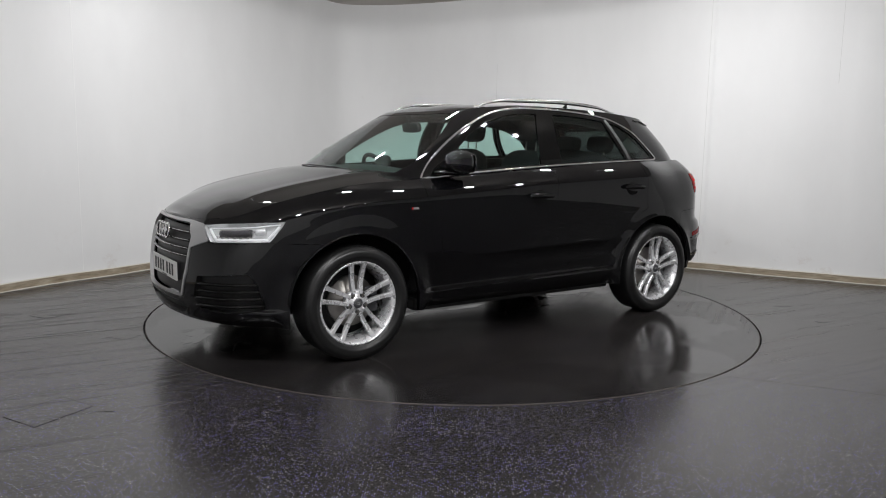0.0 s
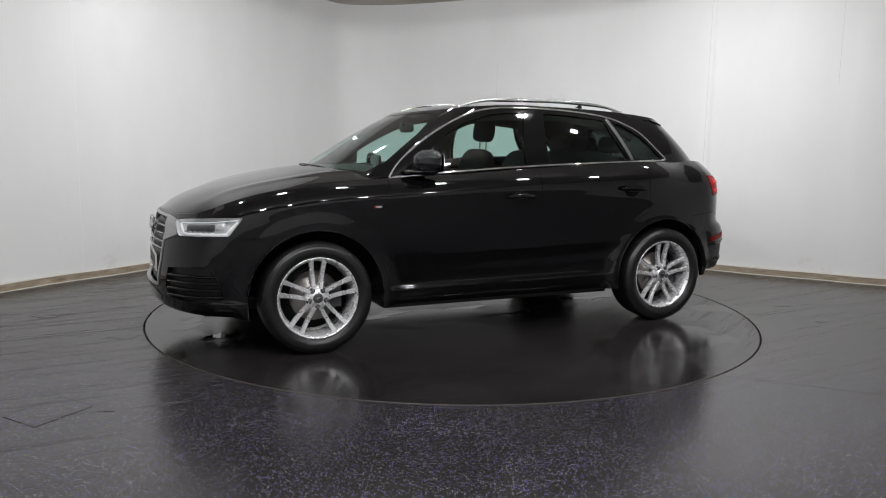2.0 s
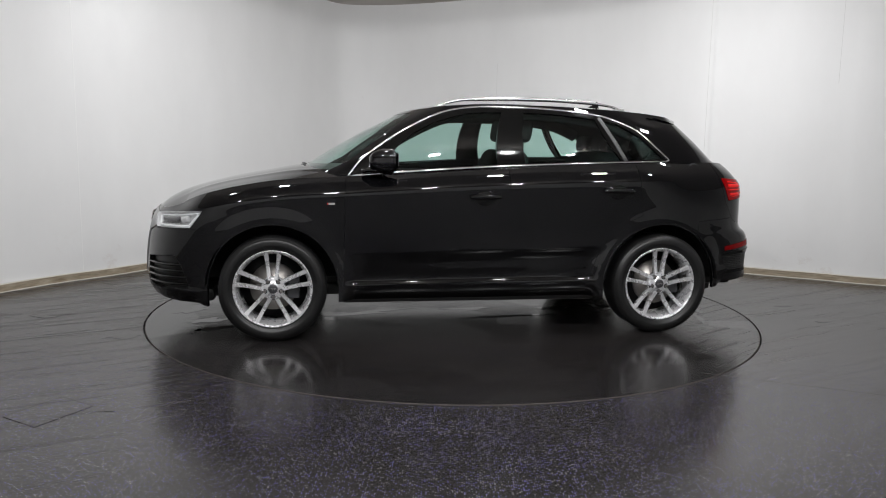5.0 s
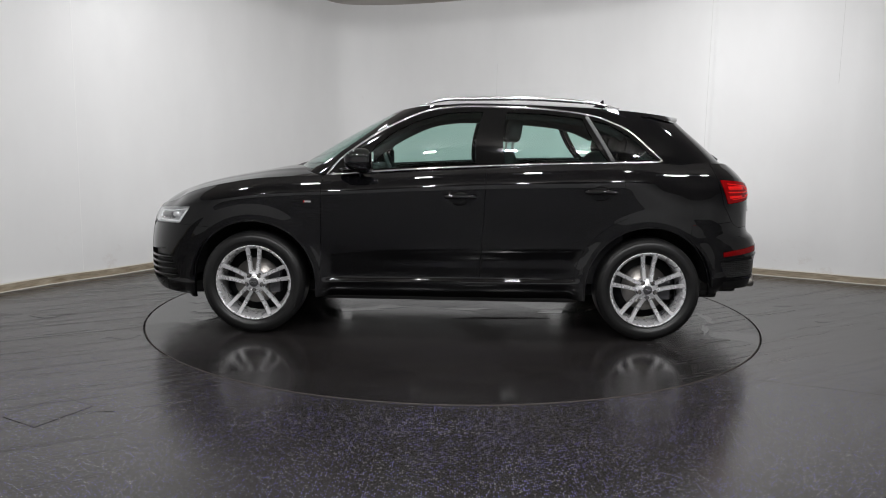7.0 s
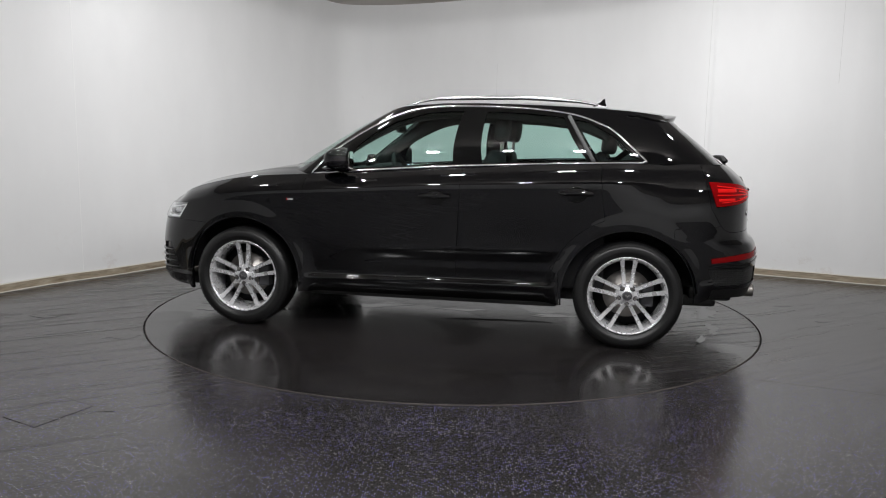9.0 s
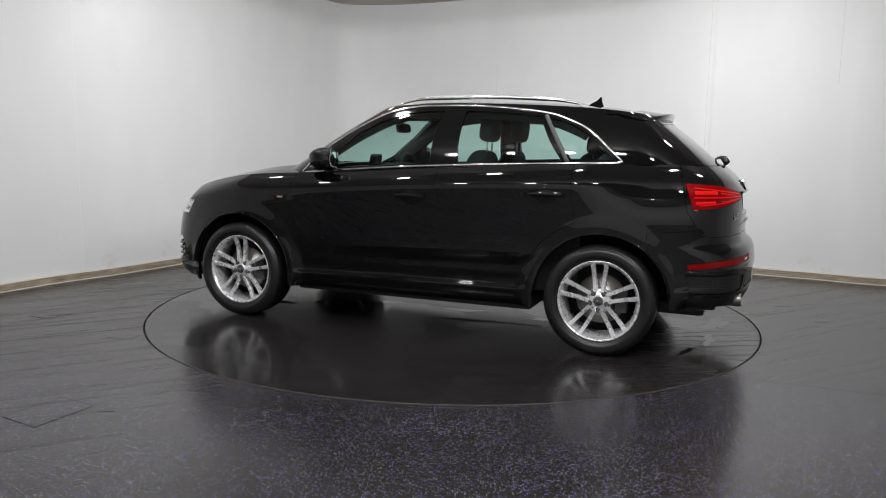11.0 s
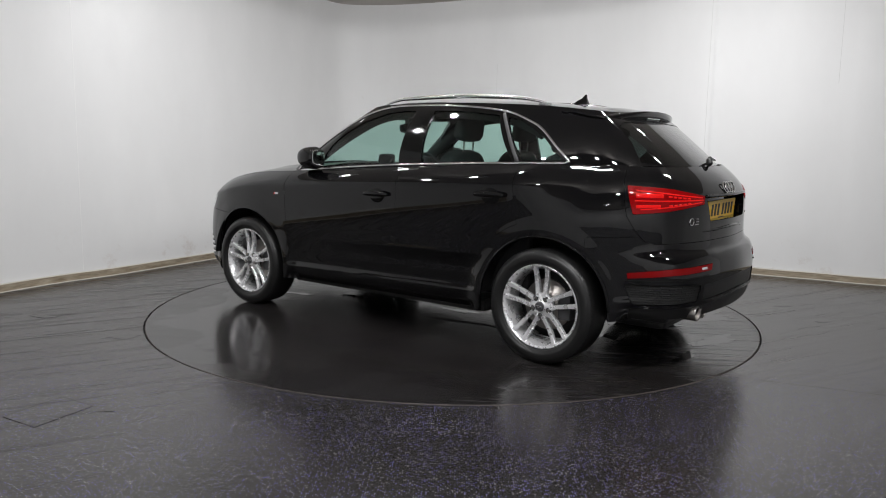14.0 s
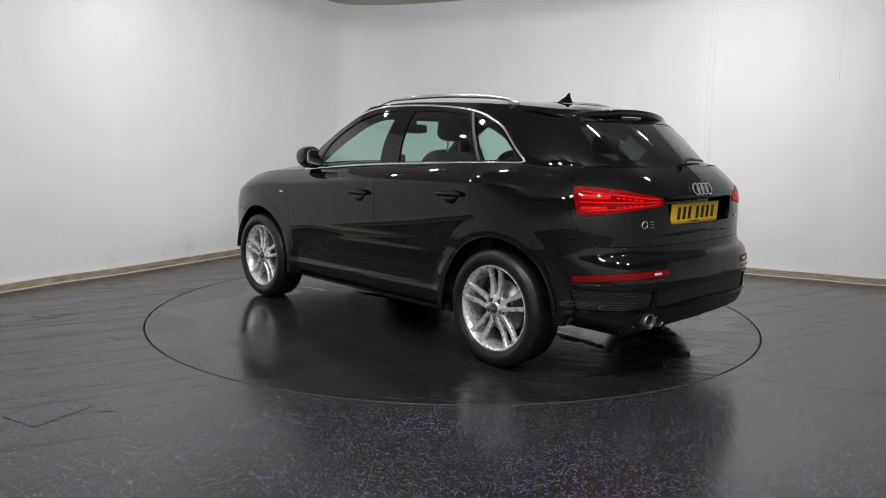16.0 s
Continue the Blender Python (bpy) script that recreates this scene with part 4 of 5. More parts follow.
# bonnet, cowl and roof
def cross_sheet(edge, zc, power, n=81):
    """A crowned sheet between an edge curve (x, y, z) and its mirror image."""
    s = np.sin(np.linspace(-math.pi / 2, math.pi / 2, n))
    E = edge[:, None, :]
    X = np.repeat(E[:, :, 0], n, 1)
    Y = E[:, :, 1] * s
    Z = E[:, :, 2] + np.maximum(zc(X) - E[:, :, 2], 0) * (1 - np.abs(s) ** power)
    Z = Z + 0.005 * np.exp(-((np.abs(Y) - 0.50 - 0.10 * (1.6 - X)) / 0.05) ** 2) * (X > 0.7) * np.clip((2.0 - X) / 0.3, 0, 1)
    V = np.stack([X, Y, Z], -1).reshape(-1, 3)
    k = len(edge)
    idx = np.arange(k * n).reshape(k, n)
    F = np.stack([idx[:-1, :-1], idx[1:, :-1], idx[1:, 1:], idx[:-1, 1:]], -1).reshape(-1, 4)
    return V, F


ea = np.linspace(0.0, a_of_x(0.74), 160)
v_, f_ = cross_sheet(body(ea, 1.0), HOOD_Z, 2.6)
cen = v_[f_].mean(1)
back = 1.135 - 0.30 * (np.abs(cen[:, 1]) / 0.75) ** 2.2
mesh_object("bonnet", v_, f_[cen[:, 0] > back], PAINT, car)
mesh_object("cowl", v_ - (0, 0, 0.012), f_[cen[:, 0] <= back + 0.02], PLASTIC, car, "black plastic scuttle below the windscreen")
v_, f_ = cross_sheet(upper(np.linspace(0, 1, 220), 1.0), ROOF_Z, 2.4)
mesh_object("roof", v_, f_, PAINT, car)

# glasshouse
DLO = [(0.826, 1.056), (0.735, 1.162), (0.573, 1.287), (0.396, 1.392), (0.198, 1.480), (0.007, 1.516), (-0.188, 1.523), (-0.459, 1.519), (-0.732, 1.500), (-0.933, 1.470),
       (-1.077, 1.420), (-1.18, 1.367), (-1.304, 1.257), (-1.385, 1.186)]
_belt = [(x, float(TOP_Z(x)) + 0.006) for x in (-1.36, -1.2, -0.9, -0.6, -0.3, 0.0, 0.3, 0.6)]
top_line = spline(DLO, 5)
outline = [tuple(p) for p in top_line] + _belt
UVO = [uv_of(x, z) for x, z in outline]


def uvs(pts):
    return [uv_of(x, z) for x, z in pts]


def under(x, d):
    """Height of the upper window line at x, lowered by d."""
    i = np.argsort(top_line[:, 0])
    return float(np.interp(x, top_line[i, 0], top_line[i, 1])) - d


PANES = [
    ("front_pane", uvs([(0.60, 1.098), (0.505, 1.255), (0.40, under(0.40, 0.05)), (0.25, under(0.25, 0.042)), (0.05, under(0.05, 0.036)), (-0.10, under(-0.1, 0.034)), (-0.205, under(-0.2, 0.034)), (-0.155, 1.142), (0.2, 1.122)])),
    ("rear_pane", uvs([(-0.348, 1.150), (-0.357, 1.489), (-0.6, under(-0.6, 0.03)), (-0.75, under(-0.75, 0.03)), (-0.86, under(-0.86, 0.028)), (-1.03, 1.172), (-0.7, 1.166)])),
    ("quarter_pane", uvs([(-0.925, under(-0.925, 0.026)), (-1.09, 1.182), (-1.345, 1.192), (-1.27, 1.258), (-1.19, 1.332), (-1.10, 1.385), (-1.02, 1.427)])),
]
GH = [("windscreen", [(-0.02, 0.02), (0.168, 0.045), (0.180, 0.2), (0.172, 0.6), (0.155, 0.90), (0.14, 0.945), (-0.02, 0.955)]),
      ("rear_window", [(1.02, 0.03), (0.88, 0.03), (0.845, 0.06), (0.852, 0.43), (0.845, 0.70), (0.86, 0.80), (1.02, 0.86)])] + PANES + [("window_frame", UVO)]
gu, gv = np.meshgrid(np.linspace(0, 1, 330), np.linspace(0, 1, 64), indexing="ij")
SHELL = split_surface(np.stack([gu, gv], -1), upper, GH)
panel("windscreen", SHELL["windscreen"], GLASS, car, gap=0, depth=0, lift=-0.002, mirror="both", label="green-tinted windscreen")
panel("rear_window", SHELL["rear_window"], GLASS_DARK, car, gap=0, depth=0, lift=-0.003, mirror="both", label="dark tailgate window")
panel("pillar_shell", SHELL["rest"], PAINT, car, gap=0.001, depth=0.03, mirror="both")
for mir in (False, True):
    wf = panel("window_frame", SHELL["window_frame"], GLOSSBLACK, car, gap=0.0, depth=0.02, mirror=mir, label="gloss black pillar and window frame")
    for nm in ("front_pane", "rear_pane", "quarter_pane"):
        panel(nm, SHELL[nm], GLASS, wf, gap=0, depth=0, lift=-0.006, mirror=mir)
    sy = -1 if mir else 1
    loop = np.array([upper(u, v) for u, v in UVO])
    loop[:, 1] += 0.004
    v, f = tube_data(loop * (1, sy, 1), 0.0085, 8, 0.6, True)
    mesh_object("window_trim", v, f, CHROME, car, "chrome strip round the side windows")
    # seam strip between rear door and quarter glass
    P = np.array([upper(*uv_of(x, z)) for x, z in zip(np.linspace(-0.888, -1.062, 12), np.linspace(under(-0.888, 0.012), 1.170, 12))])
    v, f = tube_data((P + (0, 0.003, 0)) * (1, sy, 1), 0.013, 8, 0.3)
    mesh_object("divider_strip", v, f, material("grey_seal", (0.08, 0.08, 0.08), 0.5), wf)
    # roof rail
    xs = np.linspace(0.21, -1.13, 40)
    h = pchip([-1.13, -1.05, -0.9, -0.5, 0.0, 0.12, 0.21], [1.522, 1.545, 1.567, 1.584, 1.575, 1.556, 1.528])
    w = pchip([-1.13, -0.7, -0.3, 0.21], [0.505, 0.545, 0.555, 0.530])
    P = np.array([(x, sy * float(w(x)), float(h(x))) for x in xs])
    rr = [0.006 + 0.008 * min(1.0, 4 * min(i, 39 - i) / 39) for i in range(40)]
    v, f = tube_data(P, rr, 10, 0.8)
    rail = mesh_object("roof_rail", v, f, RAIL, car, "satin silver roof rail")
    for x in (0.19, -1.09):
        bm = bmesh.new()
        box(bm, x - 0.04, x + 0.04, sy * float(w(x)) - 0.012, sy * float(w(x)) + 0.012, 1.505, float(h(x)), 0.004)
        part("rail_foot", bm, RAIL, rail)
    # door mirror
    bm = bmesh.new()
    bmesh.ops.create_uvsphere(bm, u_segments=32, v_segments=20, radius=1.0)
    for q in bm.verts:
        p = q.co
        e = lambda t, k: math.copysign(abs(t) ** k, t)
        x, y, z = e(p.x, 0.75), e(p.y, 0.7), e(p.z, 0.75)
        x = x * (1.0 + 0.25 * (1 - p.z ** 2)) if x > 0 else x * 0.62
        q.co = Vector((0.575 + 0.098 * x, sy * (0.880 + 0.070 * y), 1.158 + z * (0.079 - 0.010 * y) + 0.004 * y))
    mirror = part("door_mirror", bm, PAINT, car, "black door mirror", True)
    bm = bmesh.new()
    bmesh.ops.create_uvsphere(bm, u_segments=24, v_segments=12, radius=1.0)
    for q in bm.verts:
        p = q.co
        q.co = Vector((0.514 + 0.004 * p.x, sy * (0.880 + 0.060 * math.copysign(abs(p.y) ** 0.6, p.y)), 1.156 + 0.060 * math.copysign(abs(p.z) ** 0.6, p.z)))
    part("mirror_glass", bm, MIRROR, mirror, "", True)
    v, f = tube_data([(0.63, sy * 0.775, 1.085), (0.62, sy * 0.82, 1.098), (0.60, sy * 0.87, 1.108)], [0.03, 0.022, 0.02], 10, 0.5)
    mesh_object("mirror_arm", v, f, PLASTIC, mirror)
    bm = bmesh.new()
    bmesh.ops.create_uvsphere(bm, u_segments=24, v_segments=12, radius=1.0)
    for q in bm.verts:
        p = q.co
        q.co = Vector((0.645 + 0.095 * p.x, sy * (0.835 + 0.070 * p.y - 0.03 * p.x), 1.098 + 0.020 * p.z))
    part("mirror_foot", bm, PAINT, mirror, "", True)

# spoiler over the rear window
xs = np.linspace(-1.36, -1.605, 14)
rows, ring = [], []
for i, x in enumerate(xs):
    k = i / 13
    hw = 0.610 - 0.035 * k - 0.05 * k ** 6
    top = float(ROOF_Z(max(x, -1.545))) - 0.003 + (0.012 if x < -1.4 else 0.0) - 0.018 * max(0, k - 0.75)
    rows.append([(x + 0.10 * abs(s) ** 3, s * hw, top - (0.036 + 0.02 * k) * abs(s) ** 2.2) for s in np.linspace(-1, 1, 41)])
v = np.array(rows)
under_side = v + (0.014, 0, 0)
under_side[..., 2] -= np.linspace(0.016, 0.046, 14)[:, None]
allv = np.concatenate([v.reshape(-1, 3), under_side.reshape(-1, 3)])
idx = np.arange(14 * 41).reshape(14, 41)
f = [tuple(q) for q in np.stack([idx[:-1, :-1], idx[:-1, 1:], idx[1:, 1:], idx[1:, :-1]], -1).reshape(-1, 4)]
n0 = 14 * 41
f += [tuple(i + n0 for i in q[::-1]) for q in f]
f += [(idx[13, j], idx[13, j + 1], idx[13, j + 1] + n0, idx[13, j] + n0) for j in range(40)]
f += [(idx[i, j], idx[i + 1, j], idx[i + 1, j] + n0, idx[i, j] + n0) for i in range(13) for j in (0, 40)]
spoiler = mesh_object("roof_spoiler", allv, f, PAINT, car, "black roof spoiler over the tailgate window")
bm = bmesh.new()
box(bm, -1.592, -1.575, -0.10, 0.10, 1.446, 1.457, 0.003)
part("brake_light", bm, LAMP_SILVER, spoiler, "clear high-level brake lamp")

# aerial fin
fin = [(-1.02, 1.548), (-1.05, 1.570), (-1.085, 1.588), (-1.108, 1.612), (-1.118, 1.612), (-1.120, 1.585), (-1.135, 1.545)]
vs = [(x, 0.012 * max(0.15, (1.63 - z) / 0.08), z) for x, z in fin] + [(x, -0.012 * max(0.15, (1.63 - z) / 0.08), z) for x, z in fin]
k = len(fin)
fs = [tuple(range(k)), tuple(range(2 * k - 1, k - 1, -1))] + [(i, i + k, (i + 1) % k + k, (i + 1) % k) for i in range(k)]
mesh_object("aerial_fin", vs, fs, PAINT, car, smooth=False)


def wiper(name, pts, r):
    v, f = tube_data(pts, r, 8, 0.7)
    return mesh_object(name, v, f, PLASTIC, car)


wiper("rear_wiper", [(-1.965, 0.03, 1.178), (-1.945, -0.02, 1.205), (-1.92, -0.12, 1.212), (-1.90, -0.22, 1.205), (-1.875, -0.36, 1.195)], [0.022, 0.022, 0.012, 0.009, 0.006])
wiper("windscreen_wiper", [(1.10, 0.42, 1.092), (1.11, 0.2, 1.110), (1.13, -0.15, 1.114), (1.12, -0.3, 1.108)], 0.007)
wiper("windscreen_wiper", [(1.09, -0.30, 1.106), (1.06, -0.45, 1.098), (1.00, -0.60, 1.085)], 0.007)

# twin exhaust
for y in (0.520, 0.425):
    vs, fs = lathe_data([(0.030, -0.10), (0.038, -0.10), (0.042, 0.06), (0.0415, 0.068), (0.0385, 0.070), (0.036, 0.066), (0.033, -0.08)], 32)
    pipe = mesh_object("exhaust_pipe", [(-2.040 - b, y + a * 1.08, 0.358 + c) for a, b, c in vs], fs, STEEL, car, "steel exhaust tailpipe")
    # dark disc set back in the pipe mouth closes the bore
    vs, fs = lathe_data([(0.0005, -0.03), (0.035, -0.03), (0.035, -0.034), (0.0005, -0.034)], 32)
    mesh_object("pipe_bore", [(-2.040 - b, y + a * 1.08, 0.358 + c) for a, b, c in vs], fs, GROOVE, pipe, "dark disc closing the pipe bore")

for k in range(5):
    bm = bmesh.new()
    y = 0.16 - 0.13 * k
    box(bm, -2.085, -1.96, y - 0.008, y + 0.008, 0.318, 0.395, 0.004)
    part("diffuser_fin", bm, PLASTIC, panels["diffuser"])

# floor pan and wheel wells
bm = bmesh.new()
box(bm, -1.90, 1.90, -0.46, 0.46, 0.215, 0.30, 0.03)
box(bm, -0.86, 0.86, -0.79, 0.79, 0.226, 0.31, 0.02)
box(bm, -1.97, -1.70, -0.62, 0.62, 0.29, 0.38, 0.03)
box(bm, 1.70, 1.94, -0.60, 0.60, 0.21, 0.30, 0.03)
part("underbody", bm, PLASTIC, car)
for hx in (WB, -WB):
    for sy in (1, -1):
        vs, fs, n = [], [], 32
        for i in range(n + 1):
            w = math.pi * (0.02 + 0.96 * i / n)
            vs += [(hx + 0.424 * math.cos(w), sy * 0.868, HUB_Z + 0.424 * math.sin(w)), (hx + 0.424 * math.cos(w), sy * 0.55, HUB_Z + 0.424 * math.sin(w)), (hx, sy * 0.55, HUB_Z)]
        for i in range(n):
            fs += [(3 * i, 3 * i + 1, 3 * i + 4, 3 * i + 3), (3 * i + 1, 3 * i + 2, 3 * i + 4)]
        mesh_object("wheel_well", vs, fs, PLASTIC, car)


# wheels: twin-spoke alloys
def spoke_data(a0, off0, off1):
    """One spoke from hub to rim, seen from outside along +y; off: sideways place at hub and at rim."""
    vs, fs, n = [], [], 10
    for i in range(n + 1):
        k = i / n
        r = 0.055 + (0.232 - 0.055) * k
        o = off0 + (off1 - off0) * k ** 1.15
        w = 0.0120 + 0.0015 * k + 0.003 * max(0, k - 0.85) / 0.15
        y = 0.088 - 0.012 * math.sin(math.pi * k) + 0.010 * k
        dp = 0.034 - 0.010 * k
        for dx, dy in ((-w, -dp), (-w, -0.006), (-w * 0.72, 0.0), (w * 0.72, 0.0), (w, -0.006), (w, -dp)):
            vs.append((r * math.cos(a0) - (o + dx) * math.sin(a0), y + dy, r * math.sin(a0) + (o + dx) * math.cos(a0)))
    for i in range(n):
        for j in range(5):
            fs.append((i * 6 + j, i * 6 + j + 1, i * 6 + j + 7, i * 6 + j + 6))
    fs += [tuple(range(6)), tuple(n * 6 + j for j in range(6))[::-1]]
    return vs, fs


def make_wheel():
    vs, fs = lathe_data([(0.222, -0.10), (0.215, 0.02), (0.221, 0.06), (0.232, 0.088), (0.240, 0.100), (0.246, 0.104), (0.250, 0.100), (0.252, 0.090), (0.240, 0.08), (0.235, -0.10)], 96, True)
    wheel = mesh_object("wheel", vs, fs, ALLOY, car, "silver twin-spoke alloy wheel")
    prof = [(0.236, -0.10), (0.255, -0.113), (0.285, -0.119), (0.315, -0.113), (0.333, -0.100), (0.3395, -0.088), (0.3415, -0.06), (0.342, 0.0), (0.3415, 0.06), (0.3395, 0.088), (0.333, 0.100), (0.326, 0.107),
            (0.318, 0.1115), (0.3165, 0.1145), (0.300, 0.118), (0.285, 0.1185), (0.2725, 0.1165), (0.271, 0.1145), (0.262, 0.112), (0.252, 0.104), (0.246, 0.092)]
    vs, fs = lathe_data(prof, 120)
    mesh_object("tyre", vs, fs, RUBBER, wheel, "black road tyre")
    vs, fs = [], []
    for b in range(72):
        w = 2 * math.pi * b / 72
        for sgn in (1, -1):
            m = Matrix.Rotation(-w, 4, "Y") @ Matrix.Translation((0.3375, sgn * 0.083, 0)) @ Matrix.Rotation(sgn * 0.35, 4, "X")
            k = len(vs)
            for dx, dy, dz in ((0, -0.020, -0.0035), (0, 0.016, -0.0035), (0, 0.016, 0.0035), (0, -0.020, 0.0035), (0.0016, -0.020, -0.0025), (-0.0045, 0.016, -0.0025), (-0.0045, 0.016, 0.0025), (0.0016, -0.020, 0.0025)):
                vs.append(tuple(m @ Vector((dx + 0.0005, sgn * dy, dz))))
            fs += [(k, k + 1, k + 5, k + 4), (k + 1, k + 2, k + 6, k + 5), (k + 2, k + 3, k + 7, k + 6), (k + 3, k, k + 4, k + 7), (k + 4, k + 5, k + 6, k + 7)]
    ob = mesh_object("tread_block", vs, fs, TREAD, wheel, smooth=False)
    tagged(ob, kind="stuff")
    for i in range(5):
        a0 = math.pi / 2 + 2 * math.pi * i / 5
        for s in (1, -1):
            vs, fs = spoke_data(a0, s * 0.022, s * 0.042)
            o = mesh_object("spoke", vs, fs, ALLOY, wheel, smooth=False)
    vs, fs = lathe_data([(0.001, 0.090), (0.030, 0.090), (0.034, 0.088), (0.036, 0.083), (0.060, 0.080), (0.074, 0.074), (0.080, 0.05), (0.05, 0.02)], 48)
    mesh_object("hub", vs, fs, ALLOY, wheel)
    vs, fs = lathe_data([(0.0005, 0.0965), (0.022, 0.0955), (0.029, 0.093), (0.031, 0.086)], 36)
    cap = mesh_object("hub_cap", vs, fs, LAMP_DARK, wheel, "dark hub cap")
    for i in range(4):
        tv, tf = torus_data(0.0062, 0.0013, 16, 6)
        mesh_object("cap_ring", [(y + (i - 1.5) * 0.0088, 0.0975 + x, z) for x, y, z in tv], tf, CHROME, wheel)
    for i in range(5):
        w = -math.pi / 2 + 2 * math.pi * i / 5
        c = (0.056 * math.cos(w), 0.056 * math.sin(w))
        vs, fs = lathe_data([(0.0005, 0.090), (0.0085, 0.090), (0.0095, 0.087), (0.0095, 0.070)], 6)
        mesh_object("bolt", [(x + c[0], y, z + c[1]) for x, y, z in vs], fs, STEEL, wheel, smooth=False)
        vs, fs = lathe_data([(0.0100, 0.0835), (0.0165, 0.0835), (0.0170, 0.076)], 20)
        mesh_object("bolt_seat", [(x + c[0], y, z + c[1]) for x, y, z in vs], fs, LAMP_DARK, wheel)
    vs, fs = lathe_data([(0.05, 0.01), (0.075, 0.012), (0.08, 0.0), (0.152, 0.0), (0.152, -0.022), (0.05, -0.022)], 64)
    mesh_object("brake_disc", vs, fs, STEEL, wheel, "steel brake disc")
    bm = bmesh.new()
    box(bm, -0.165, -0.085, -0.04, 0.03, -0.075, 0.075, 0.012)
    part("brake_caliper", bm, LAMP_DARK, wheel)
    vs, fs = lathe_data([(0.001, -0.06), (0.214, -0.06), (0.214, -0.075), (0.001, -0.075)], 48)
    mesh_object("inner_shield", vs, fs, PLASTIC, wheel)
    return wheel


first = make_wheel()
first.location = (WB, 0.779, HUB_Z)
for hx, sy in ((-WB, 1), (WB, -1), (-WB, -1)):
    copy_thing(first, pose(hx, sy * 0.779, HUB_Z, 0, 0, 0 if sy > 0 else 180))

# cabin
def soft_block(bm, cx, cy, cz, sx, sy, sz, tilt=0.0, k=0.55):
    r = bmesh.ops.create_uvsphere(bm, u_segments=24, v_segments=16, radius=1.0)["verts"]
    m = pose(cx, cy, cz, 0, tilt, 0)
    e = lambda t: math.copysign(abs(t) ** k, t)
    for q in r:
        q.co = m @ Vector((e(q.co.x) * sx, e(q.co.y) * sy, e(q.co.z) * sz))


def seat(x, y, wide, front):
    bm = bmesh.new()
    soft_block(bm, x + 0.22, y, 0.62, 0.27, wide, 0.08, -5)
    soft_block(bm, x - 0.07, y, 0.92, 0.075, wide, 0.32, -14)
    ob = part("seat", bm, SEATCLOTH, car, "black cloth seat", True)
    for yy in ([y] if front else [y - 0.36, y, y + 0.36]):
        bm = bmesh.new()
        soft_block(bm, x - 0.18, yy, 1.375 if front else 1.285, 0.052, 0.135 if front else 0.12, 0.085 if front else 0.065, -8)
        hr = part("headrest", bm, SEATCLOTH, ob, "", True)
        for d in (-0.055, 0.055):
            v, f = tube_data([(x - 0.165, yy + d, 1.15), (x - 0.178, yy + d, 1.32)], 0.006, 6)
            mesh_object("headrest_post", v, f, STEEL, ob)
    return ob


seat(-0.25, 0.37, 0.25, True)
seat(-0.25, -0.37, 0.25, True)
seat(-0.98, 0.0, 0.62, False)
bm = bmesh.new()
soft_block(bm, 0.80, 0, 0.93, 0.26, 0.72, 0.15, 8, 0.45)
soft_block(bm, 0.62, -0.37, 1.065, 0.12, 0.19, 0.045, 5, 0.6)
part("dashboard", bm, CABIN, car, "dark moulded dashboard", True)
bm = bmesh.new()
soft_block(bm, 0.64, 0.0, 1.13, 0.012, 0.095, 0.055, -10, 0.4)
part("dash_screen", bm, GLOSSBLACK, car, "", True)
tv, tf = torus_data(0.178, 0.016, 40, 10)
mw = pose(0.47, -0.37, 1.02, 0, 25, 0)
wheel_rim = mesh_object("steering_wheel", [mw @ Vector(q) for q in tv], tf, CABIN, car, "black three-spoke steering wheel")
bm = bmesh.new()
soft_block(bm, 0, 0, 0, 0.03, 0.07, 0.06)
box(bm, -0.008, 0.008, -0.17, 0.17, -0.018, 0.018, 0.004)
box(bm, -0.008, 0.008, -0.018, 0.018, -0.17, 0.0, 0.004)
for q in bm.verts:
    q.co = mw @ q.co
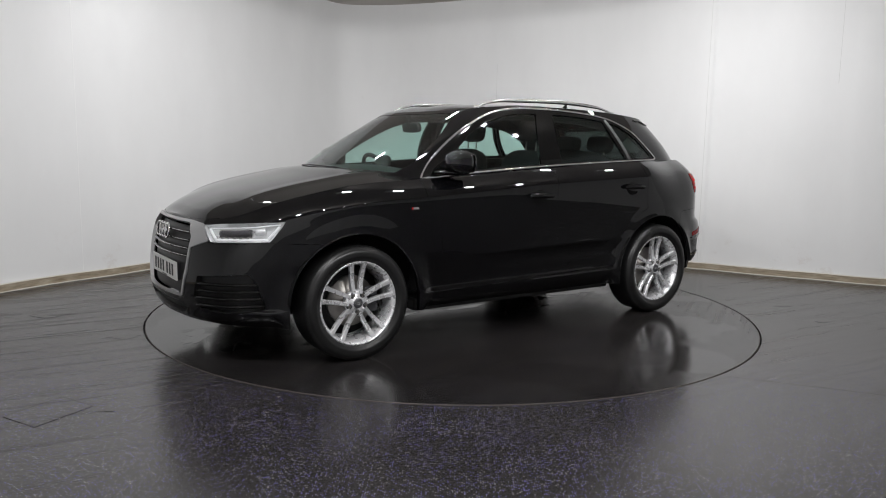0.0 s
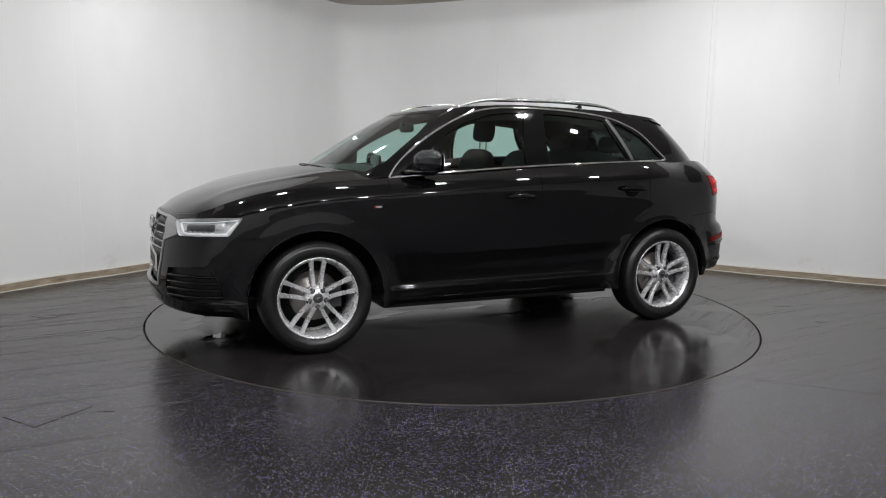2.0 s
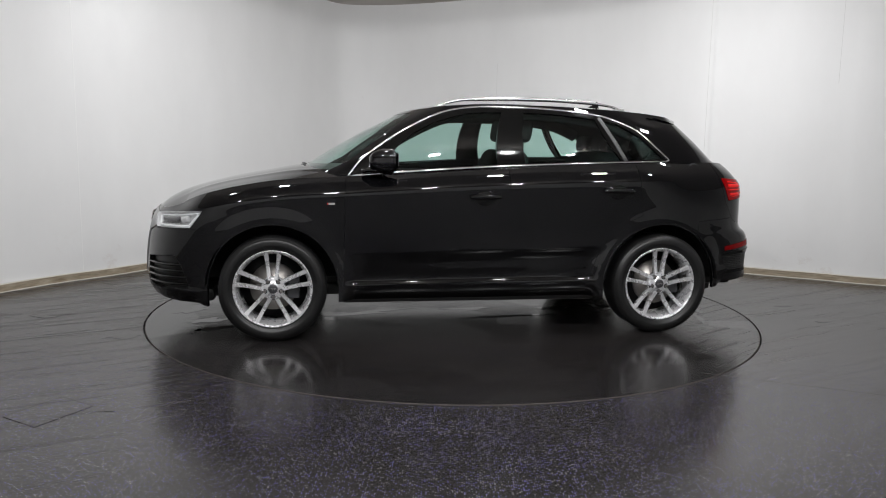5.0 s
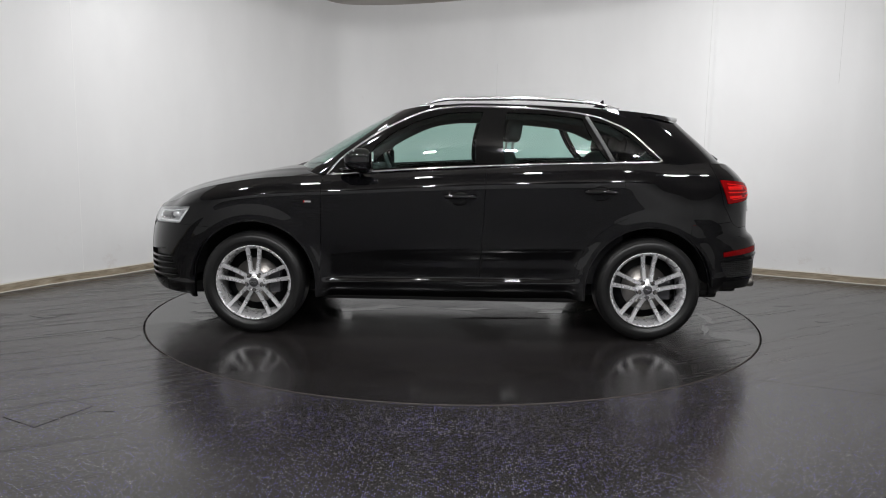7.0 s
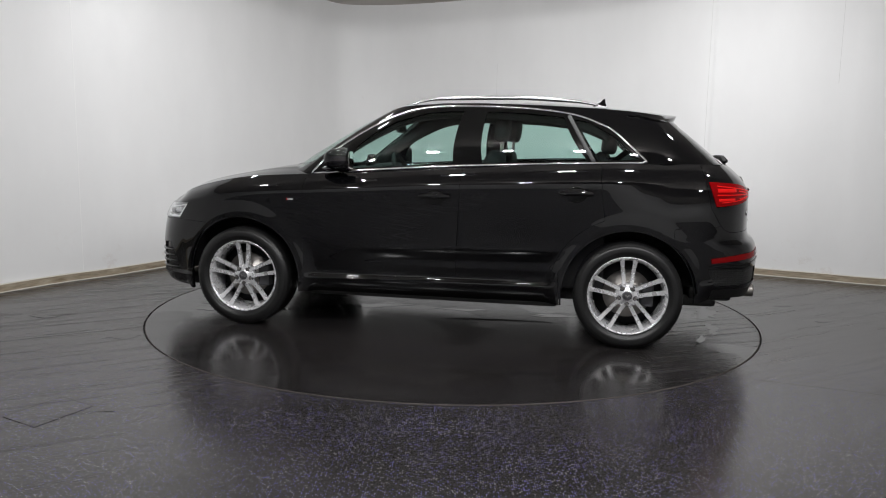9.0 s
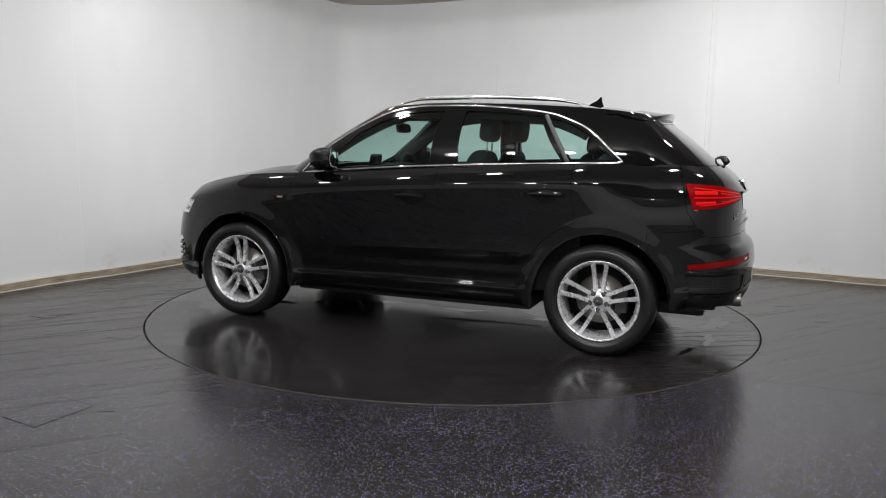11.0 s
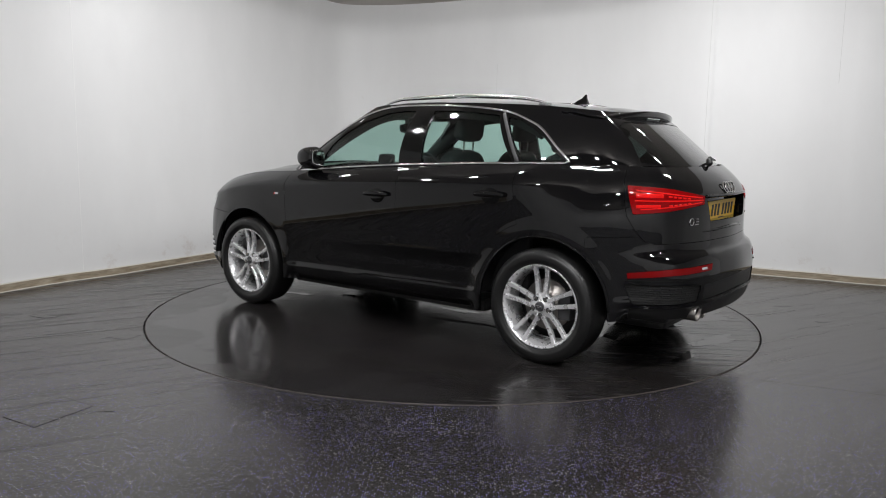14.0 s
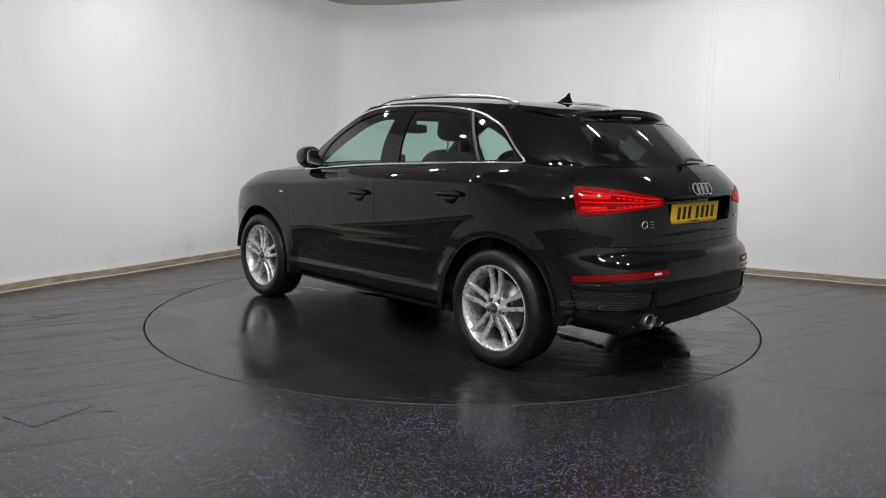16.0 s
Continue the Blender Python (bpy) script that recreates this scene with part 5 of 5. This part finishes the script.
part("steering_hub", bm, CABIN, wheel_rim)
bm = bmesh.new()
soft_block(bm, 0.40, 0.0, 1.385, 0.02, 0.115, 0.036, 8, 0.5)
box(bm, 0.40, 0.44, -0.012, 0.012, 1.39, 1.47, 0.004)
part("interior_mirror", bm, CABIN, car, "", True)
for sy in (1, -1):
    bm = bmesh.new()
    box(bm, -1.15, 0.82, sy * 0.70, sy * 0.745, 0.35, 1.06, 0.012)
    part("door_card", bm, CABIN, car)
for sy in (1, -1):
    vs = []
    for off in (0.0, 0.03):
        for x, z in ((-1.18, 1.14), (-1.30, 1.25), (-1.12, 1.40), (-0.95, 1.50), (-1.46, 1.45), (-1.72, 1.16)):
            p = upper(*uv_of(x, z)) if x > -1.45 else upper(0.815, (z - 1.165) / 0.31)
            vs.append((p[0], sy * (p[1] - 0.035 - off), p[2]))
    fs = [(0, 1, 5), (1, 4, 5), (1, 2, 4), (2, 3, 4)]
    fs = fs + [tuple(i + 6 for i in q[::-1]) for q in fs] + [(i, (i + 1) % 6, (i + 1) % 6 + 6, i + 6) for i in range(6)]
    mesh_object("pillar_trim", vs, fs, CABIN, car, "dark inner pillar trim", False)
for sy in (1, -1):
    P = np.array([upper(*uv_of(x, z)) for x, z in top_line[4:56:2]])
    v, f = tube_data((P - (0, 0.055, 0.028)) * (1, sy, 1), [0.052] * len(P), 10, 0.55)
    mesh_object("roof_lining", v, f, CABIN, car, "dark inner roof rail and pillar trim")
bm = bmesh.new()
box(bm, -1.75, -1.22, -0.66, 0.66, 1.02, 1.05, 0.01)
part("parcel_shelf", bm, CABIN, car)


# ---- what moves ----
def motions():
    rows, spins = [], []
    for i in range(33):
        t = i * 0.5
        deg = 215.274 - 5.0866 * t
        c, s = math.cos(radians(deg)), math.sin(radians(deg))
        rows.append((t, pose(0.008 * c - 0.0374 * s, 0.008 * s + 0.0374 * c, 0, 0, 0, deg)))
        spins.append((t, pose(0, 0, 0, 0, 0, deg)))
    walk(car, rows)
    walk(turntable, spins)


motions()
